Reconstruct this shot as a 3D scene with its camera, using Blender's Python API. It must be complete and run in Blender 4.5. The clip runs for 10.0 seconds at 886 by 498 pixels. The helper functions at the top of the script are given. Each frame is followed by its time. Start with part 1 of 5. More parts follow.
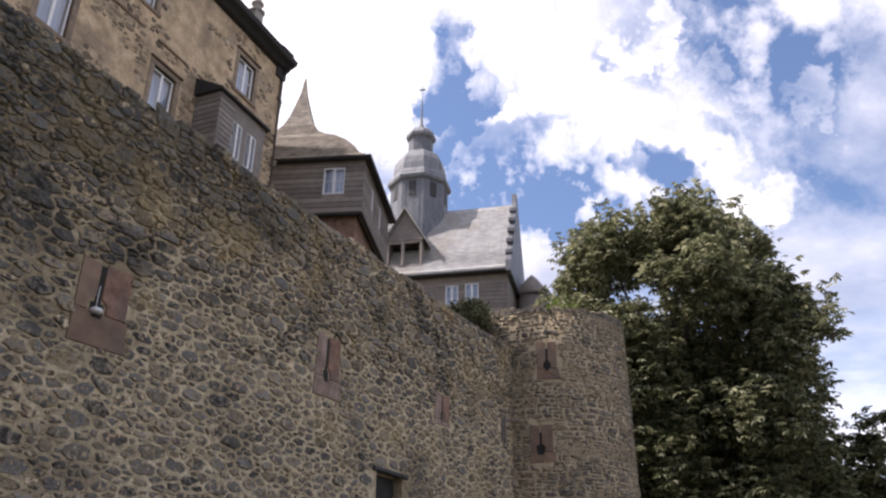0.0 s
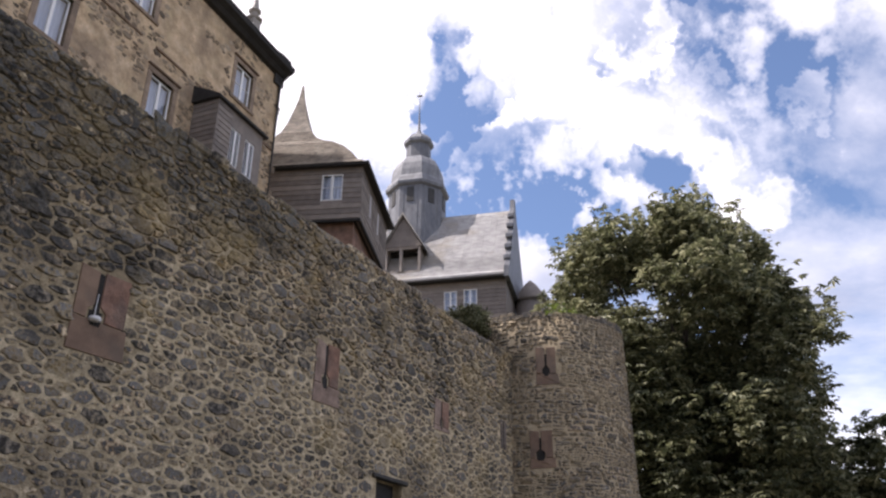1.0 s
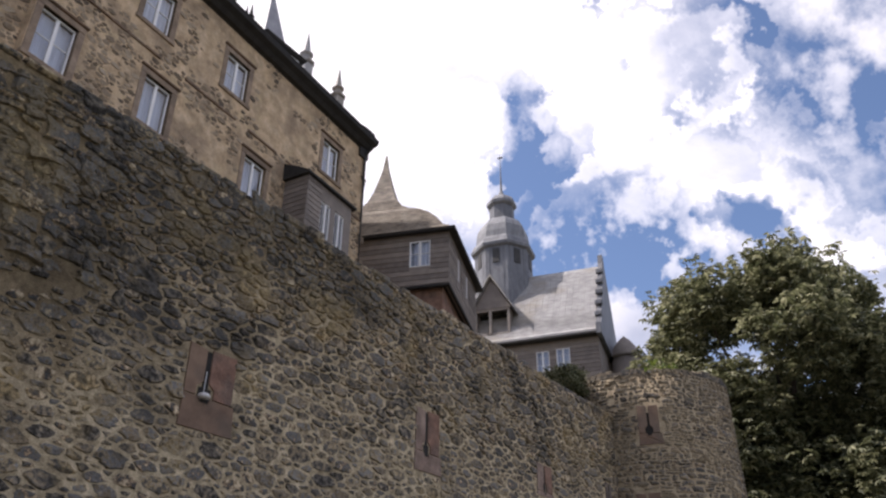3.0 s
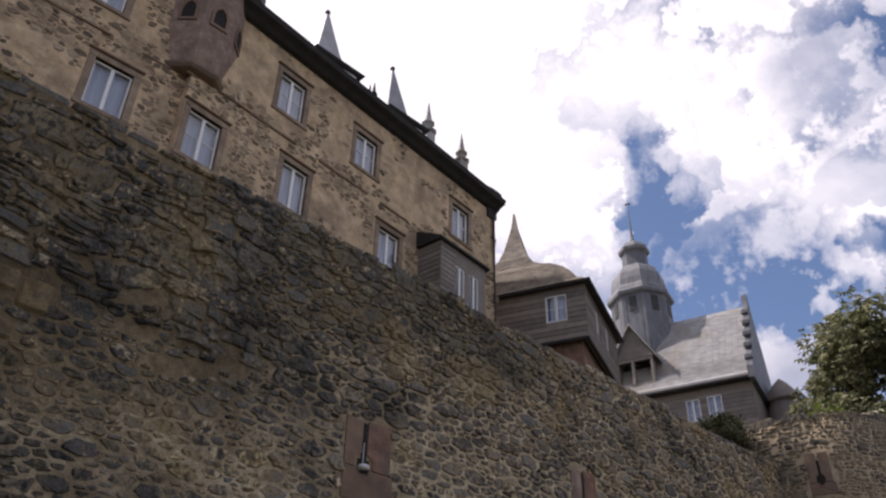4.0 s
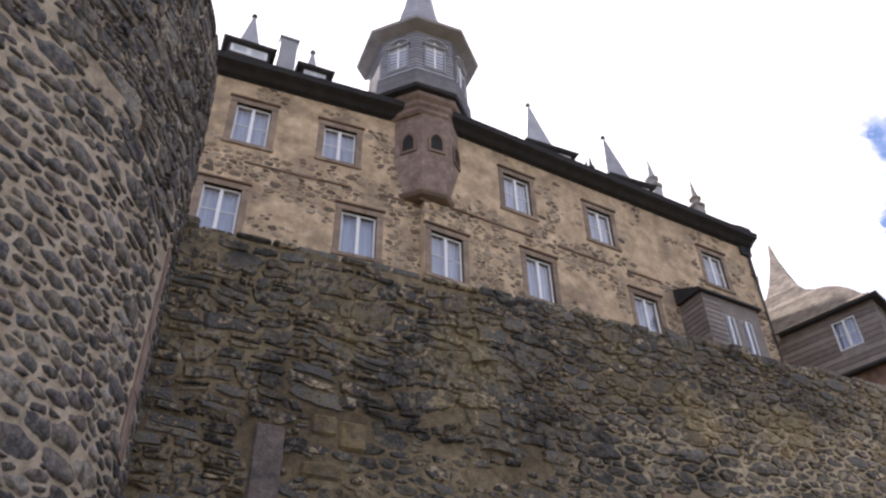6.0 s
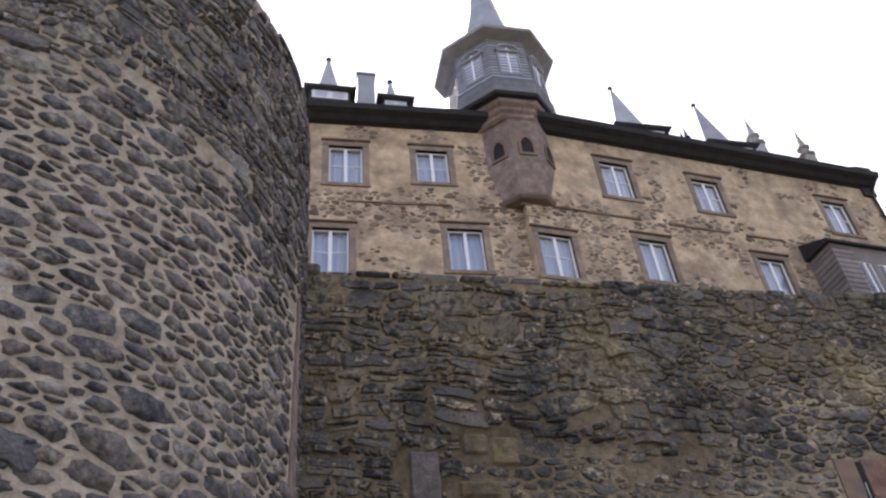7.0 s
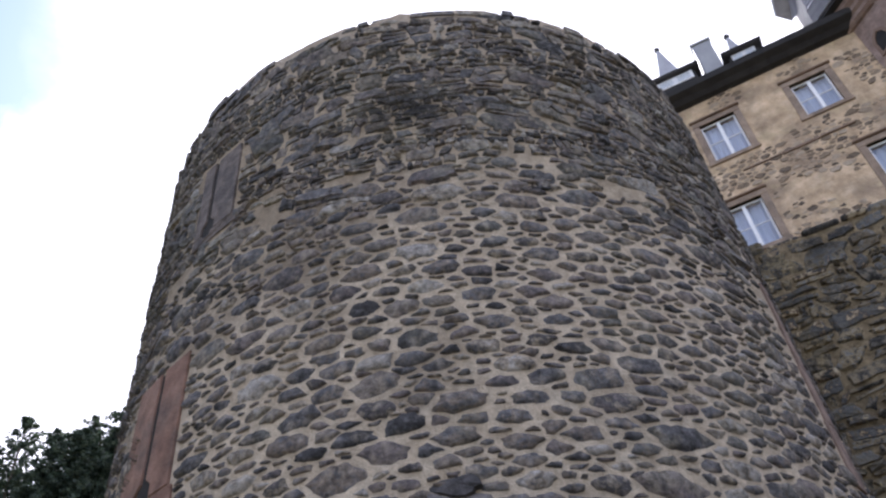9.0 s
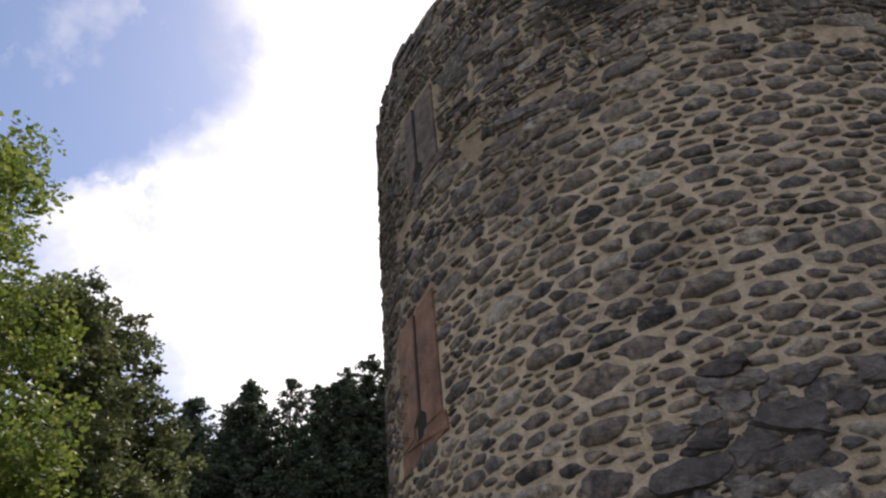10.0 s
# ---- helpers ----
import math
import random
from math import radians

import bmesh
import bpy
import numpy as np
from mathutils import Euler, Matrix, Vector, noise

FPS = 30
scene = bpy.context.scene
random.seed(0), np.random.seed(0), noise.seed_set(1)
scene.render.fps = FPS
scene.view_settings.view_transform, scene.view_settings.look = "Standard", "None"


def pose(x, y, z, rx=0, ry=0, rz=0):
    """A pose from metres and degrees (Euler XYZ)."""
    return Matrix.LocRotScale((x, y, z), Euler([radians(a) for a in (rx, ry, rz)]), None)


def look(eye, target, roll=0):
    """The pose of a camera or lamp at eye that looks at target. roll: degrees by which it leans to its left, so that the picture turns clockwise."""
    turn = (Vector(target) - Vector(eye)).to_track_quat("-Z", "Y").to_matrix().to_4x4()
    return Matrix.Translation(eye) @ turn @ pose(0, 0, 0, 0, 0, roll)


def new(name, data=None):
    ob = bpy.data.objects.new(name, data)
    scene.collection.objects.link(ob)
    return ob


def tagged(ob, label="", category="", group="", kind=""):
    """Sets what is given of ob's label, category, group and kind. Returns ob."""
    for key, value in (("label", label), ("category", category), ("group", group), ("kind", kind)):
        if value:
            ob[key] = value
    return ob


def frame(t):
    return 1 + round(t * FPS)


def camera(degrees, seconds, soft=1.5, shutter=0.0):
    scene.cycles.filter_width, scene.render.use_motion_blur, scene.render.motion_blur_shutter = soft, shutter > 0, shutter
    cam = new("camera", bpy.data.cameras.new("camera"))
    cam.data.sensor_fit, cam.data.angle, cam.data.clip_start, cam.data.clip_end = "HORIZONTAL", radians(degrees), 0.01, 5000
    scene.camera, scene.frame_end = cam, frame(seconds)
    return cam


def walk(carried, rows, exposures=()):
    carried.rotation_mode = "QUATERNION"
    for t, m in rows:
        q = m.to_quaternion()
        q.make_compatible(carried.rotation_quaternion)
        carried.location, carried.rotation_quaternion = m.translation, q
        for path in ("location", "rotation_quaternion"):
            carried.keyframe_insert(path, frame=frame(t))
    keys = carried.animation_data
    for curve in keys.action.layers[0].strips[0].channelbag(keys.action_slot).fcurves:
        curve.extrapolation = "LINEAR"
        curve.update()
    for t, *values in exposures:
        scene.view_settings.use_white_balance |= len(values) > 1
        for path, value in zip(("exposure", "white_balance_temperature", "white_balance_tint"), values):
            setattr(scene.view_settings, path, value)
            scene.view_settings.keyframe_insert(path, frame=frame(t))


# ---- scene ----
cam = camera(56.82, 10.0, soft=2.3)
# seconds, eye x, y, z, heading, pitch up, lean to the left
PATH = [
    (0.0, 4.783, -11.130, 1.703, 28.88, 25.18, 0.89),
    (0.5, 4.783, -11.107, 1.719, 28.84, 25.41, 0.83),
    (1.0, 4.778, -11.121, 1.710, 28.74, 25.59, 0.51),
    (1.5, 4.774, -11.122, 1.724, 28.92, 25.87, 0.29),
    (2.0, 4.779, -11.095, 1.724, 29.83, 26.34, 0.37),
    (3.5, 4.550, -10.926, 1.771, 40.21, 31.92, 0.79),
    (4.0, 4.425, -10.908, 1.782, 46.03, 33.59, 1.30),
    (4.5, 4.334, -10.882, 1.792, 52.11, 35.22, 1.89),
    (5.0, 4.236, -10.886, 1.774, 58.62, 37.38, 2.83),
    (5.5, 4.121, -10.893, 1.767, 63.23, 38.61, 1.23),
    (7.0, 3.824, -10.989, 1.791, 75.99, 40.07, -5.75),
    (7.5, 3.724, -10.988, 1.816, 84.33, 41.31, -7.17),
    (8.0, 3.622, -11.039, 1.819, 93.53, 42.55, -6.94),
    (8.5, 3.495, -11.116, 1.817, 102.75, 43.59, -7.57),
    (9.0, 3.410, -11.226, 1.807, 112.45, 44.19, -7.01),
    (9.5, 3.300, -11.322, 1.755, 121.19, 43.77, -6.75),
    (10.0, 3.228, -11.440, 1.699, 131.63, 40.10, -6.48),
]


def aim(x, y, z, heading, pitch, lean):
    h, e = radians(heading), radians(pitch)
    return look((x, y, z), (x + math.cos(h) * math.cos(e), y + math.sin(h) * math.cos(e), z + math.sin(e)), lean)


# seconds, stops, white balance
LIGHT = [(0.0, 0.56, 6350, 20), (2.0, 0.5, 6350, 20), (3.5, 0.18, 6350, 19), (4.0, 0.0, 6400, 21), (4.5, -0.08, 6450, 22), (5.0, 0.42, 6550, 22), (5.5, 0.76, 6450, 22), (7.0, 0.95, 6020, 21), (8.5, 1.15, 5780, 19), (9.0, 1.1, 5800, 19), (9.5, 0.74, 6050, 19), (10.0, 0.36, 6600, 17)]
walk(cam, [(t, aim(*row)) for t, *row in PATH], LIGHT)

# ---- world, sun, exposure ----
SUN_AZ, SUN_EL = 118.0, 54.0
world = bpy.data.worlds.new("sky")
scene.world = world
world.use_nodes = True
wn, wl = world.node_tree.nodes, world.node_tree.links
sky = wn.new("ShaderNodeTexSky")
sky.sky_type, sky.sun_disc = "NISHITA", False
sky.sun_elevation, sky.sun_rotation = radians(SUN_EL), radians(90 - SUN_AZ)
sky.dust_density, sky.ozone_density = 0.8, 2.5
sky_gain = wn.new("ShaderNodeVectorMath")
sky_gain.operation = "SCALE"
sky_gain.inputs["Scale"].default_value = 0.125
wl.new(sky.outputs[0], sky_gain.inputs[0])
coord = wn.new("ShaderNodeTexCoord")
split = wn.new("ShaderNodeSeparateXYZ")
wl.new(coord.outputs["Generated"], split.inputs[0])


def wmath(op, a, b, c=0.0):
    n = wn.new("ShaderNodeMath")
    n.operation = op
    for i, v in enumerate((a, b, c)):
        if isinstance(v, (int, float)):
            n.inputs[i].default_value = v
        else:
            wl.new(v, n.inputs[i])
    return n.outputs[0]


# the cloud layer lies on a flat sheet overhead
high = wmath("ADD", wmath("MAXIMUM", split.outputs[2], 0.0), 0.16)
flat = wn.new("ShaderNodeCombineXYZ")
wl.new(wmath("DIVIDE", split.outputs[0], high), flat.inputs[0])
wl.new(wmath("DIVIDE", split.outputs[1], high), flat.inputs[1])
flat.inputs[2].default_value = 3.7
big = wn.new("ShaderNodeTexNoise")
big.inputs["Scale"].default_value, big.inputs["Detail"].default_value, big.inputs["Roughness"].default_value = 1.5, 10.0, 0.58
big.inputs["Distortion"].default_value = 0.25
wl.new(flat.outputs[0], big.inputs["Vector"])
cover = wn.new("ShaderNodeMapRange")
cover.inputs["From Min"].default_value, cover.inputs["From Max"].default_value = 0.24, 0.74
# the edges of banks and gaps are torn by the wind
torn = wn.new("ShaderNodeTexNoise")
torn.inputs["Scale"].default_value, torn.inputs["Detail"].default_value, torn.inputs["Roughness"].default_value = 5.0, 6.0, 0.6
wl.new(coord.outputs["Generated"], torn.inputs["Vector"])
shift = wn.new("ShaderNodeVectorMath")
shift.operation = "MULTIPLY_ADD"
wl.new(torn.outputs["Color"], shift.inputs[0])
shift.inputs[1].default_value = (0.1, 0.1, 0.1)
wl.new(coord.outputs["Generated"], shift.inputs[2])
drift = wn.new("ShaderNodeVectorMath")
drift.operation = "SUBTRACT"
wl.new(shift.outputs[0], drift.inputs[0])
drift.inputs[1].default_value = (0.05, 0.05, 0.05)
# where the cloud banks and the clear gaps stand: azimuth, height, half width in degrees, weight
CLOUDS = [(28, 38.5, 6, 0.2), (40, 42, 9, 0.2), (15.5, 38, 3.5, 0.2), (20, 47, 6, 0.12), (52, 52, 16, 0.25), (90, 52, 45, 0.25),
          (20.5, 23, 4, 0.2), (14, 29.8, 3.6, 0.2), (8, 32.7, 3.4, 0.2), (142, 50, 9, 0.25), (149, 38, 9, 0.25), (158, 37, 4, 0.12)]
GAPS = [(21.5, 30, 5.5, -0.4), (17, 26.5, 4.5, -0.3), (6, 38.5, 6, -0.25), (0, 34, 6, -0.15), (12.5, 43, 3, -0.2), (32, 49, 4, -0.22), (29.5, 43.3, 2.6, -0.24), (36, 34, 3.4, -0.2), (166, 46, 9, -0.3), (156, 55, 5, -0.22)]
bank = None
for az, el, reach, weight in CLOUDS + GAPS:
    lie = wn.new("ShaderNodeVectorMath")
    lie.operation = "DOT_PRODUCT"
    lie.inputs[1].default_value = (math.cos(radians(az)) * math.cos(radians(el)), math.sin(radians(az)) * math.cos(radians(el)), math.sin(radians(el)))
    wl.new(drift.outputs[0], lie.inputs[0])
    soft = wn.new("ShaderNodeMapRange")
    soft.interpolation_type = "SMOOTHSTEP"
    soft.inputs["From Min"].default_value, soft.inputs["From Max"].default_value = math.cos(radians(reach * 1.5)), math.cos(radians(reach * 0.2))
    soft.inputs["To Max"].default_value = weight
    wl.new(lie.outputs["Value"], soft.inputs["Value"])
    bank = soft.outputs[0] if bank is None else wmath("ADD", bank, soft.outputs[0])
wl.new(wmath("ADD", wmath("MULTIPLY_ADD", big.outputs[0], 1.5, -0.3), bank), cover.inputs["Value"])
fine = wn.new("ShaderNodeTexNoise")
fine.inputs["Scale"].default_value, fine.inputs["Detail"].default_value = 2.3, 5.0
wl.new(flat.outputs[0], fine.inputs["Vector"])
cloud = wn.new("ShaderNodeMix")
cloud.data_type = "RGBA"
body = wn.new("ShaderNodeMapRange")
body.inputs["From Min"].default_value, body.inputs["From Max"].default_value = 0.3, 0.55
wl.new(wmath("ADD", wmath("MULTIPLY", fine.outputs[0], 0.85), wmath("MAXIMUM", wmath("MULTIPLY", bank, 0.8), 0.0)), body.inputs["Value"])
wl.new(body.outputs[0], cloud.inputs["Factor"])
cloud.inputs["A"].default_value, cloud.inputs["B"].default_value = (0.55, 0.565, 0.63, 1), (1.08, 1.06, 1.06, 1)
blend = wn.new("ShaderNodeMix")
blend.data_type = "RGBA"
wl.new(cover.outputs[0], blend.inputs["Factor"])
wl.new(sky_gain.outputs[0], blend.inputs["A"])
wl.new(cloud.outputs["Result"], blend.inputs["B"])
wl.new(blend.outputs["Result"], wn["Background"].inputs[0])
wn["Background"].inputs[1].default_value = 1.0

sun = new("sun", bpy.data.lights.new("sun", "SUN"))
sun.data.energy, sun.data.angle, sun.data.color = 4.6, radians(1.0), (1.0, 0.94, 0.84)
sun.matrix_world = look((60 * math.cos(radians(SUN_AZ)), 60 * math.sin(radians(SUN_AZ)), 60 * math.tan(radians(SUN_EL))), (0, 0, 0))


# ---- materials ----
def material(name, stops, rough=0.9, scale=3.0, bump=0.3, bump_scale=30.0, vary=0.0, metal=0.0, stretch=(1, 1, 1), stain=None, stain_scale=0.5, stain_at=(0.5, 0.62), stain2=None, stain2_scale=0.6, stain2_at=(0.5, 0.62), zone=None, mottle=None):
    """Colours from a noise (and, by vary, from each piece's own random), with fine relief; stain: a second colour in large uneven patches."""
    m = bpy.data.materials.new(name)
    m.use_nodes = True
    n, l = m.node_tree.nodes, m.node_tree.links
    bsdf = n["Principled BSDF"]
    bsdf.inputs["Roughness"].default_value, bsdf.inputs["Metallic"].default_value = rough, metal
    tc, mp = n.new("ShaderNodeTexCoord"), n.new("ShaderNodeMapping")
    mp.inputs["Scale"].default_value = stretch
    l.new(tc.outputs["Object"], mp.inputs[0])
    tex = n.new("ShaderNodeTexNoise")
    tex.inputs["Scale"].default_value, tex.inputs["Detail"].default_value, tex.inputs["Roughness"].default_value = scale, 6.0, 0.62
    l.new(mp.outputs[0], tex.inputs["Vector"])
    spread = n.new("ShaderNodeMapRange")
    spread.inputs["From Min"].default_value, spread.inputs["From Max"].default_value = 0.3, 0.7
    l.new(tex.outputs[0], spread.inputs["Value"])
    fac = spread.outputs[0]
    if vary:
        info, geo = n.new("ShaderNodeObjectInfo"), n.new("ShaderNodeNewGeometry")
        a = n.new("ShaderNodeMath")
        a.operation = "ADD"
        l.new(info.outputs["Random"], a.inputs[0])
        l.new(geo.outputs["Random Per Island"], a.inputs[1])
        b = n.new("ShaderNodeMath")
        b.operation = "FRACT"
        l.new(a.outputs[0], b.inputs[0])
        mix = n.new("ShaderNodeMix")
        mix.inputs["Factor"].default_value = vary
        l.new(fac, mix.inputs["A"])
        l.new(b.outputs[0], mix.inputs["B"])
        wide = n.new("ShaderNodeMapRange")
        wide.inputs["From Min"].default_value, wide.inputs["From Max"].default_value = 0.14, 0.86
        l.new(mix.outputs["Result"], wide.inputs["Value"])
        fac = wide.outputs[0]
    ramp = n.new("ShaderNodeValToRGB")
    while len(ramp.color_ramp.elements) < len(stops):
        ramp.color_ramp.elements.new(0.5)
    for e, (at, col) in zip(ramp.color_ramp.elements, stops):
        e.position, e.color = at, (*col, 1)
    l.new(fac, ramp.inputs[0])
    out = ramp.outputs[0]
    for tone, size, reach in ([(stain, stain_scale, stain_at)] if stain else []) + ([(stain2, stain2_scale, stain2_at)] if stain2 else []):
        big = n.new("ShaderNodeTexNoise")
        big.inputs["Scale"].default_value, big.inputs["Detail"].default_value = size, 7.0
        l.new(tc.outputs["Object"], big.inputs["Vector"])
        edge = n.new("ShaderNodeMapRange")
        edge.inputs["From Min"].default_value, edge.inputs["From Max"].default_value = reach
        edge.inputs["To Max"].default_value = tone[3] if len(tone) > 3 else 0.8
        l.new(big.outputs[0], edge.inputs["Value"])
        mix = n.new("ShaderNodeMix")
        mix.data_type = "RGBA"
        l.new(edge.outputs[0], mix.inputs["Factor"])
        l.new(out, mix.inputs["A"])
        mix.inputs["B"].default_value = (*tone[:3], 1)
        out = mix.outputs["Result"]
    if mottle:
        # random dark and pale patches, with the shading of rough relief put into the colour: scale, darkest and
        # lightest factor
        blotches = n.new("ShaderNodeTexNoise")
        blotches.inputs["Scale"].default_value, blotches.inputs["Detail"].default_value, blotches.inputs["Roughness"].default_value = mottle[0], 9.0, 0.72
        l.new(mp.outputs[0], blotches.inputs["Vector"])
        depth = n.new("ShaderNodeMapRange")
        depth.inputs["From Min"].default_value, depth.inputs["From Max"].default_value = 0.34, 0.66
        depth.inputs["To Min"].default_value, depth.inputs["To Max"].default_value = mottle[1], mottle[2]
        l.new(blotches.outputs[0], depth.inputs["Value"])
        scaled = n.new("ShaderNodeVectorMath")
        scaled.operation = "SCALE"
        l.new(out, scaled.inputs[0])
        l.new(depth.outputs[0], scaled.inputs["Scale"])
        out = scaled.outputs[0]
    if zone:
        # older, blackened masonry upwards, and a darker tint towards low x: how fast it sets in along x and z, where it
        # begins, its tint, and how far it goes
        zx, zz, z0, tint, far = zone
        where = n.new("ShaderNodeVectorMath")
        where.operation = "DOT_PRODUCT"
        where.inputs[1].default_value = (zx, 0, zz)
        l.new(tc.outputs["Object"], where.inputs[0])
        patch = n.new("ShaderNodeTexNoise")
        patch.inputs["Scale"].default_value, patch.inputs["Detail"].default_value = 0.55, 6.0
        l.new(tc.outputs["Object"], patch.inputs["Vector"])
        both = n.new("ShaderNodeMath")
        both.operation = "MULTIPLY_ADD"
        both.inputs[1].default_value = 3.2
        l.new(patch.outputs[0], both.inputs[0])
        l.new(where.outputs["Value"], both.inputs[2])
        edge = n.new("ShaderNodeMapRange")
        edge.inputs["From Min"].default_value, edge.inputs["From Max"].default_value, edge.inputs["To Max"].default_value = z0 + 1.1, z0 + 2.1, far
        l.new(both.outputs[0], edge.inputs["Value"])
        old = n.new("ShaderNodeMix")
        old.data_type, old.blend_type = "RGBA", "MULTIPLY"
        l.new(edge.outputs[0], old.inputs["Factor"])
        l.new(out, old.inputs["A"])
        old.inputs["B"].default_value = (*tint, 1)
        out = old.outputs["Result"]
    l.new(out, bsdf.inputs["Base Color"])
    if bump:
        grain = n.new("ShaderNodeTexNoise")
        grain.inputs["Scale"].default_value, grain.inputs["Detail"].default_value, grain.inputs["Roughness"].default_value = bump_scale, 8.0, 0.65
        l.new(mp.outputs[0], grain.inputs["Vector"])
        bp = n.new("ShaderNodeBump")
        bp.inputs["Strength"].default_value, bp.inputs["Distance"].default_value = bump, 0.05
        l.new(grain.outputs[0], bp.inputs["Height"])
        l.new(bp.outputs[0], bsdf.inputs["Normal"])
    return m


RUBBLE = [(0.0, (0.035, 0.033, 0.033)), (0.14, (0.105, 0.101, 0.104)), (0.28, (0.155, 0.124, 0.098)), (0.42, (0.09, 0.091, 0.1)), (0.55, (0.185, 0.156, 0.126)), (0.68, (0.135, 0.112, 0.106)), (0.82, (0.056, 0.053, 0.054)), (0.92, (0.225, 0.188, 0.142)), (1.0, (0.28, 0.258, 0.23))]
OLD = [(0.0, (0.045, 0.039, 0.032)), (0.16, (0.135, 0.119, 0.097)), (0.32, (0.22, 0.17, 0.104)), (0.46, (0.112, 0.111, 0.11)), (0.6, (0.29, 0.222, 0.125)), (0.72, (0.18, 0.173, 0.16)), (0.84, (0.07, 0.068, 0.068)), (0.92, (0.23, 0.163, 0.098)), (1.0, (0.38, 0.31, 0.21))]
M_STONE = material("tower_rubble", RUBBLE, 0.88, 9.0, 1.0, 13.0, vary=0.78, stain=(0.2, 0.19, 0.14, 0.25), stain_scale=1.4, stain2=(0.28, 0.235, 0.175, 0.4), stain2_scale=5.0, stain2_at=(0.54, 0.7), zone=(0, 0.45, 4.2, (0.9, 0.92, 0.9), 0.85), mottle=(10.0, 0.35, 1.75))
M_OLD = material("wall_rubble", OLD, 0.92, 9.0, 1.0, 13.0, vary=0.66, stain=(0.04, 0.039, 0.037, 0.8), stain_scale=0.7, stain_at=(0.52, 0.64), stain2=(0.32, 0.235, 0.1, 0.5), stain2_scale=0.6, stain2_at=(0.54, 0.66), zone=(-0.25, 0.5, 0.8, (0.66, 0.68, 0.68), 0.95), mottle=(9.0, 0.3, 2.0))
M_PATCH = material("dark_slab_rubble", [(0.0, (0.05, 0.047, 0.048)), (0.5, (0.11, 0.1, 0.098)), (1.0, (0.2, 0.18, 0.17))], 0.85, 8.0, 1.0, 12.0, vary=0.6, mottle=(7.0, 0.5, 1.4))
M_TAN = material("tan_rubble", OLD, 0.92, 9.0, 1.0, 13.0, vary=0.66, stain=(0.3, 0.245, 0.16, 0.5), stain_scale=0.7, mottle=(7.0, 0.55, 1.4))
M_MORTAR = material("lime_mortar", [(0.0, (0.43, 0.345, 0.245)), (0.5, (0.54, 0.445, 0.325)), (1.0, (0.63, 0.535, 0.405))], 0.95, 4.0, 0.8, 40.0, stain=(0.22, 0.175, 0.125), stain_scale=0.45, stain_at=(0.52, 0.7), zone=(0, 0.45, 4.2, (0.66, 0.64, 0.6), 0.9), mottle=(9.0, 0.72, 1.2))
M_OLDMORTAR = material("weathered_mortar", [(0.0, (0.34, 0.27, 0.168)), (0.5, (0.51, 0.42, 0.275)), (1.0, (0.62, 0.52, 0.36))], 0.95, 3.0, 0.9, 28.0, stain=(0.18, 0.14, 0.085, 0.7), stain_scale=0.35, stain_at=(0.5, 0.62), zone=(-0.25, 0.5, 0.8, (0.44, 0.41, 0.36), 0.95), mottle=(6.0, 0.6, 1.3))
M_TANMORTAR = material("tan_mortar", [(0.0, (0.28, 0.22, 0.14)), (0.5, (0.42, 0.34, 0.225)), (1.0, (0.5, 0.415, 0.285))], 0.95, 3.0, 0.8, 28.0, stain=(0.2, 0.155, 0.1, 0.7), stain_scale=0.5)
M_RED = material("red_sandstone", [(0.0, (0.14, 0.078, 0.056)), (0.5, (0.22, 0.124, 0.088)), (1.0, (0.28, 0.172, 0.126))], 0.9, 2.5, 0.6, 22.0, vary=0.35, stain=(0.13, 0.095, 0.078, 0.7), stain_scale=1.5, mottle=(4.0, 0.65, 1.25))
M_DRUM = material("pink_tan_sandstone", [(0.0, (0.2, 0.144, 0.116)), (0.5, (0.262, 0.19, 0.153)), (1.0, (0.33, 0.252, 0.205))], 0.93, 2.0, 0.5, 20.0, mottle=(4.0, 0.75, 1.2), stain=(0.2, 0.14, 0.11, 0.7), stain_scale=0.9)
M_BROWN = material("brown_sandstone", [(0.0, (0.14, 0.092, 0.066)), (0.5, (0.2, 0.132, 0.092)), (1.0, (0.26, 0.18, 0.126))], 0.9, 2.5, 0.35, 40.0, vary=0.3, stain=(0.12, 0.095, 0.075, 0.6), stain_scale=1.2)
M_GREYSLAB = material("grey_pink_slab", [(0.0, (0.11, 0.092, 0.08)), (1.0, (0.21, 0.172, 0.148))], 0.9, 9.0, 0.9, 20.0, stain=(0.08, 0.07, 0.065, 0.7), stain_scale=2.5, mottle=(6.0, 0.6, 1.25))
M_OCHRE = material("ochre_stone", [(0.0, (0.12, 0.088, 0.042)), (0.5, (0.21, 0.155, 0.075)), (1.0, (0.29, 0.23, 0.13))], 0.9, 4.0, 0.8, 25.0, vary=0.3, stain=(0.09, 0.08, 0.065, 0.7), stain_scale=2.2, mottle=(6.0, 0.55, 1.35))
M_PALE = material("pale_slate", [(0.0, (0.23, 0.232, 0.258)), (0.5, (0.3, 0.302, 0.328)), (1.0, (0.38, 0.382, 0.405))], 0.6, 2.0, 0.3, 16.0, vary=0.4)
M_PLASTER = material("ochre_plaster", [(0.0, (0.36, 0.257, 0.158)), (0.45, (0.51, 0.377, 0.236)), (1.0, (0.63, 0.49, 0.335))], 0.95, 2.2, 1.0, 7.0, stain=(0.25, 0.185, 0.13, 0.7), stain_scale=0.8, stain_at=(0.49, 0.62), stain2=(0.54, 0.42, 0.25, 0.65), stain2_scale=1.6, stain2_at=(0.54, 0.66), mottle=(1.5, 0.7, 1.3))
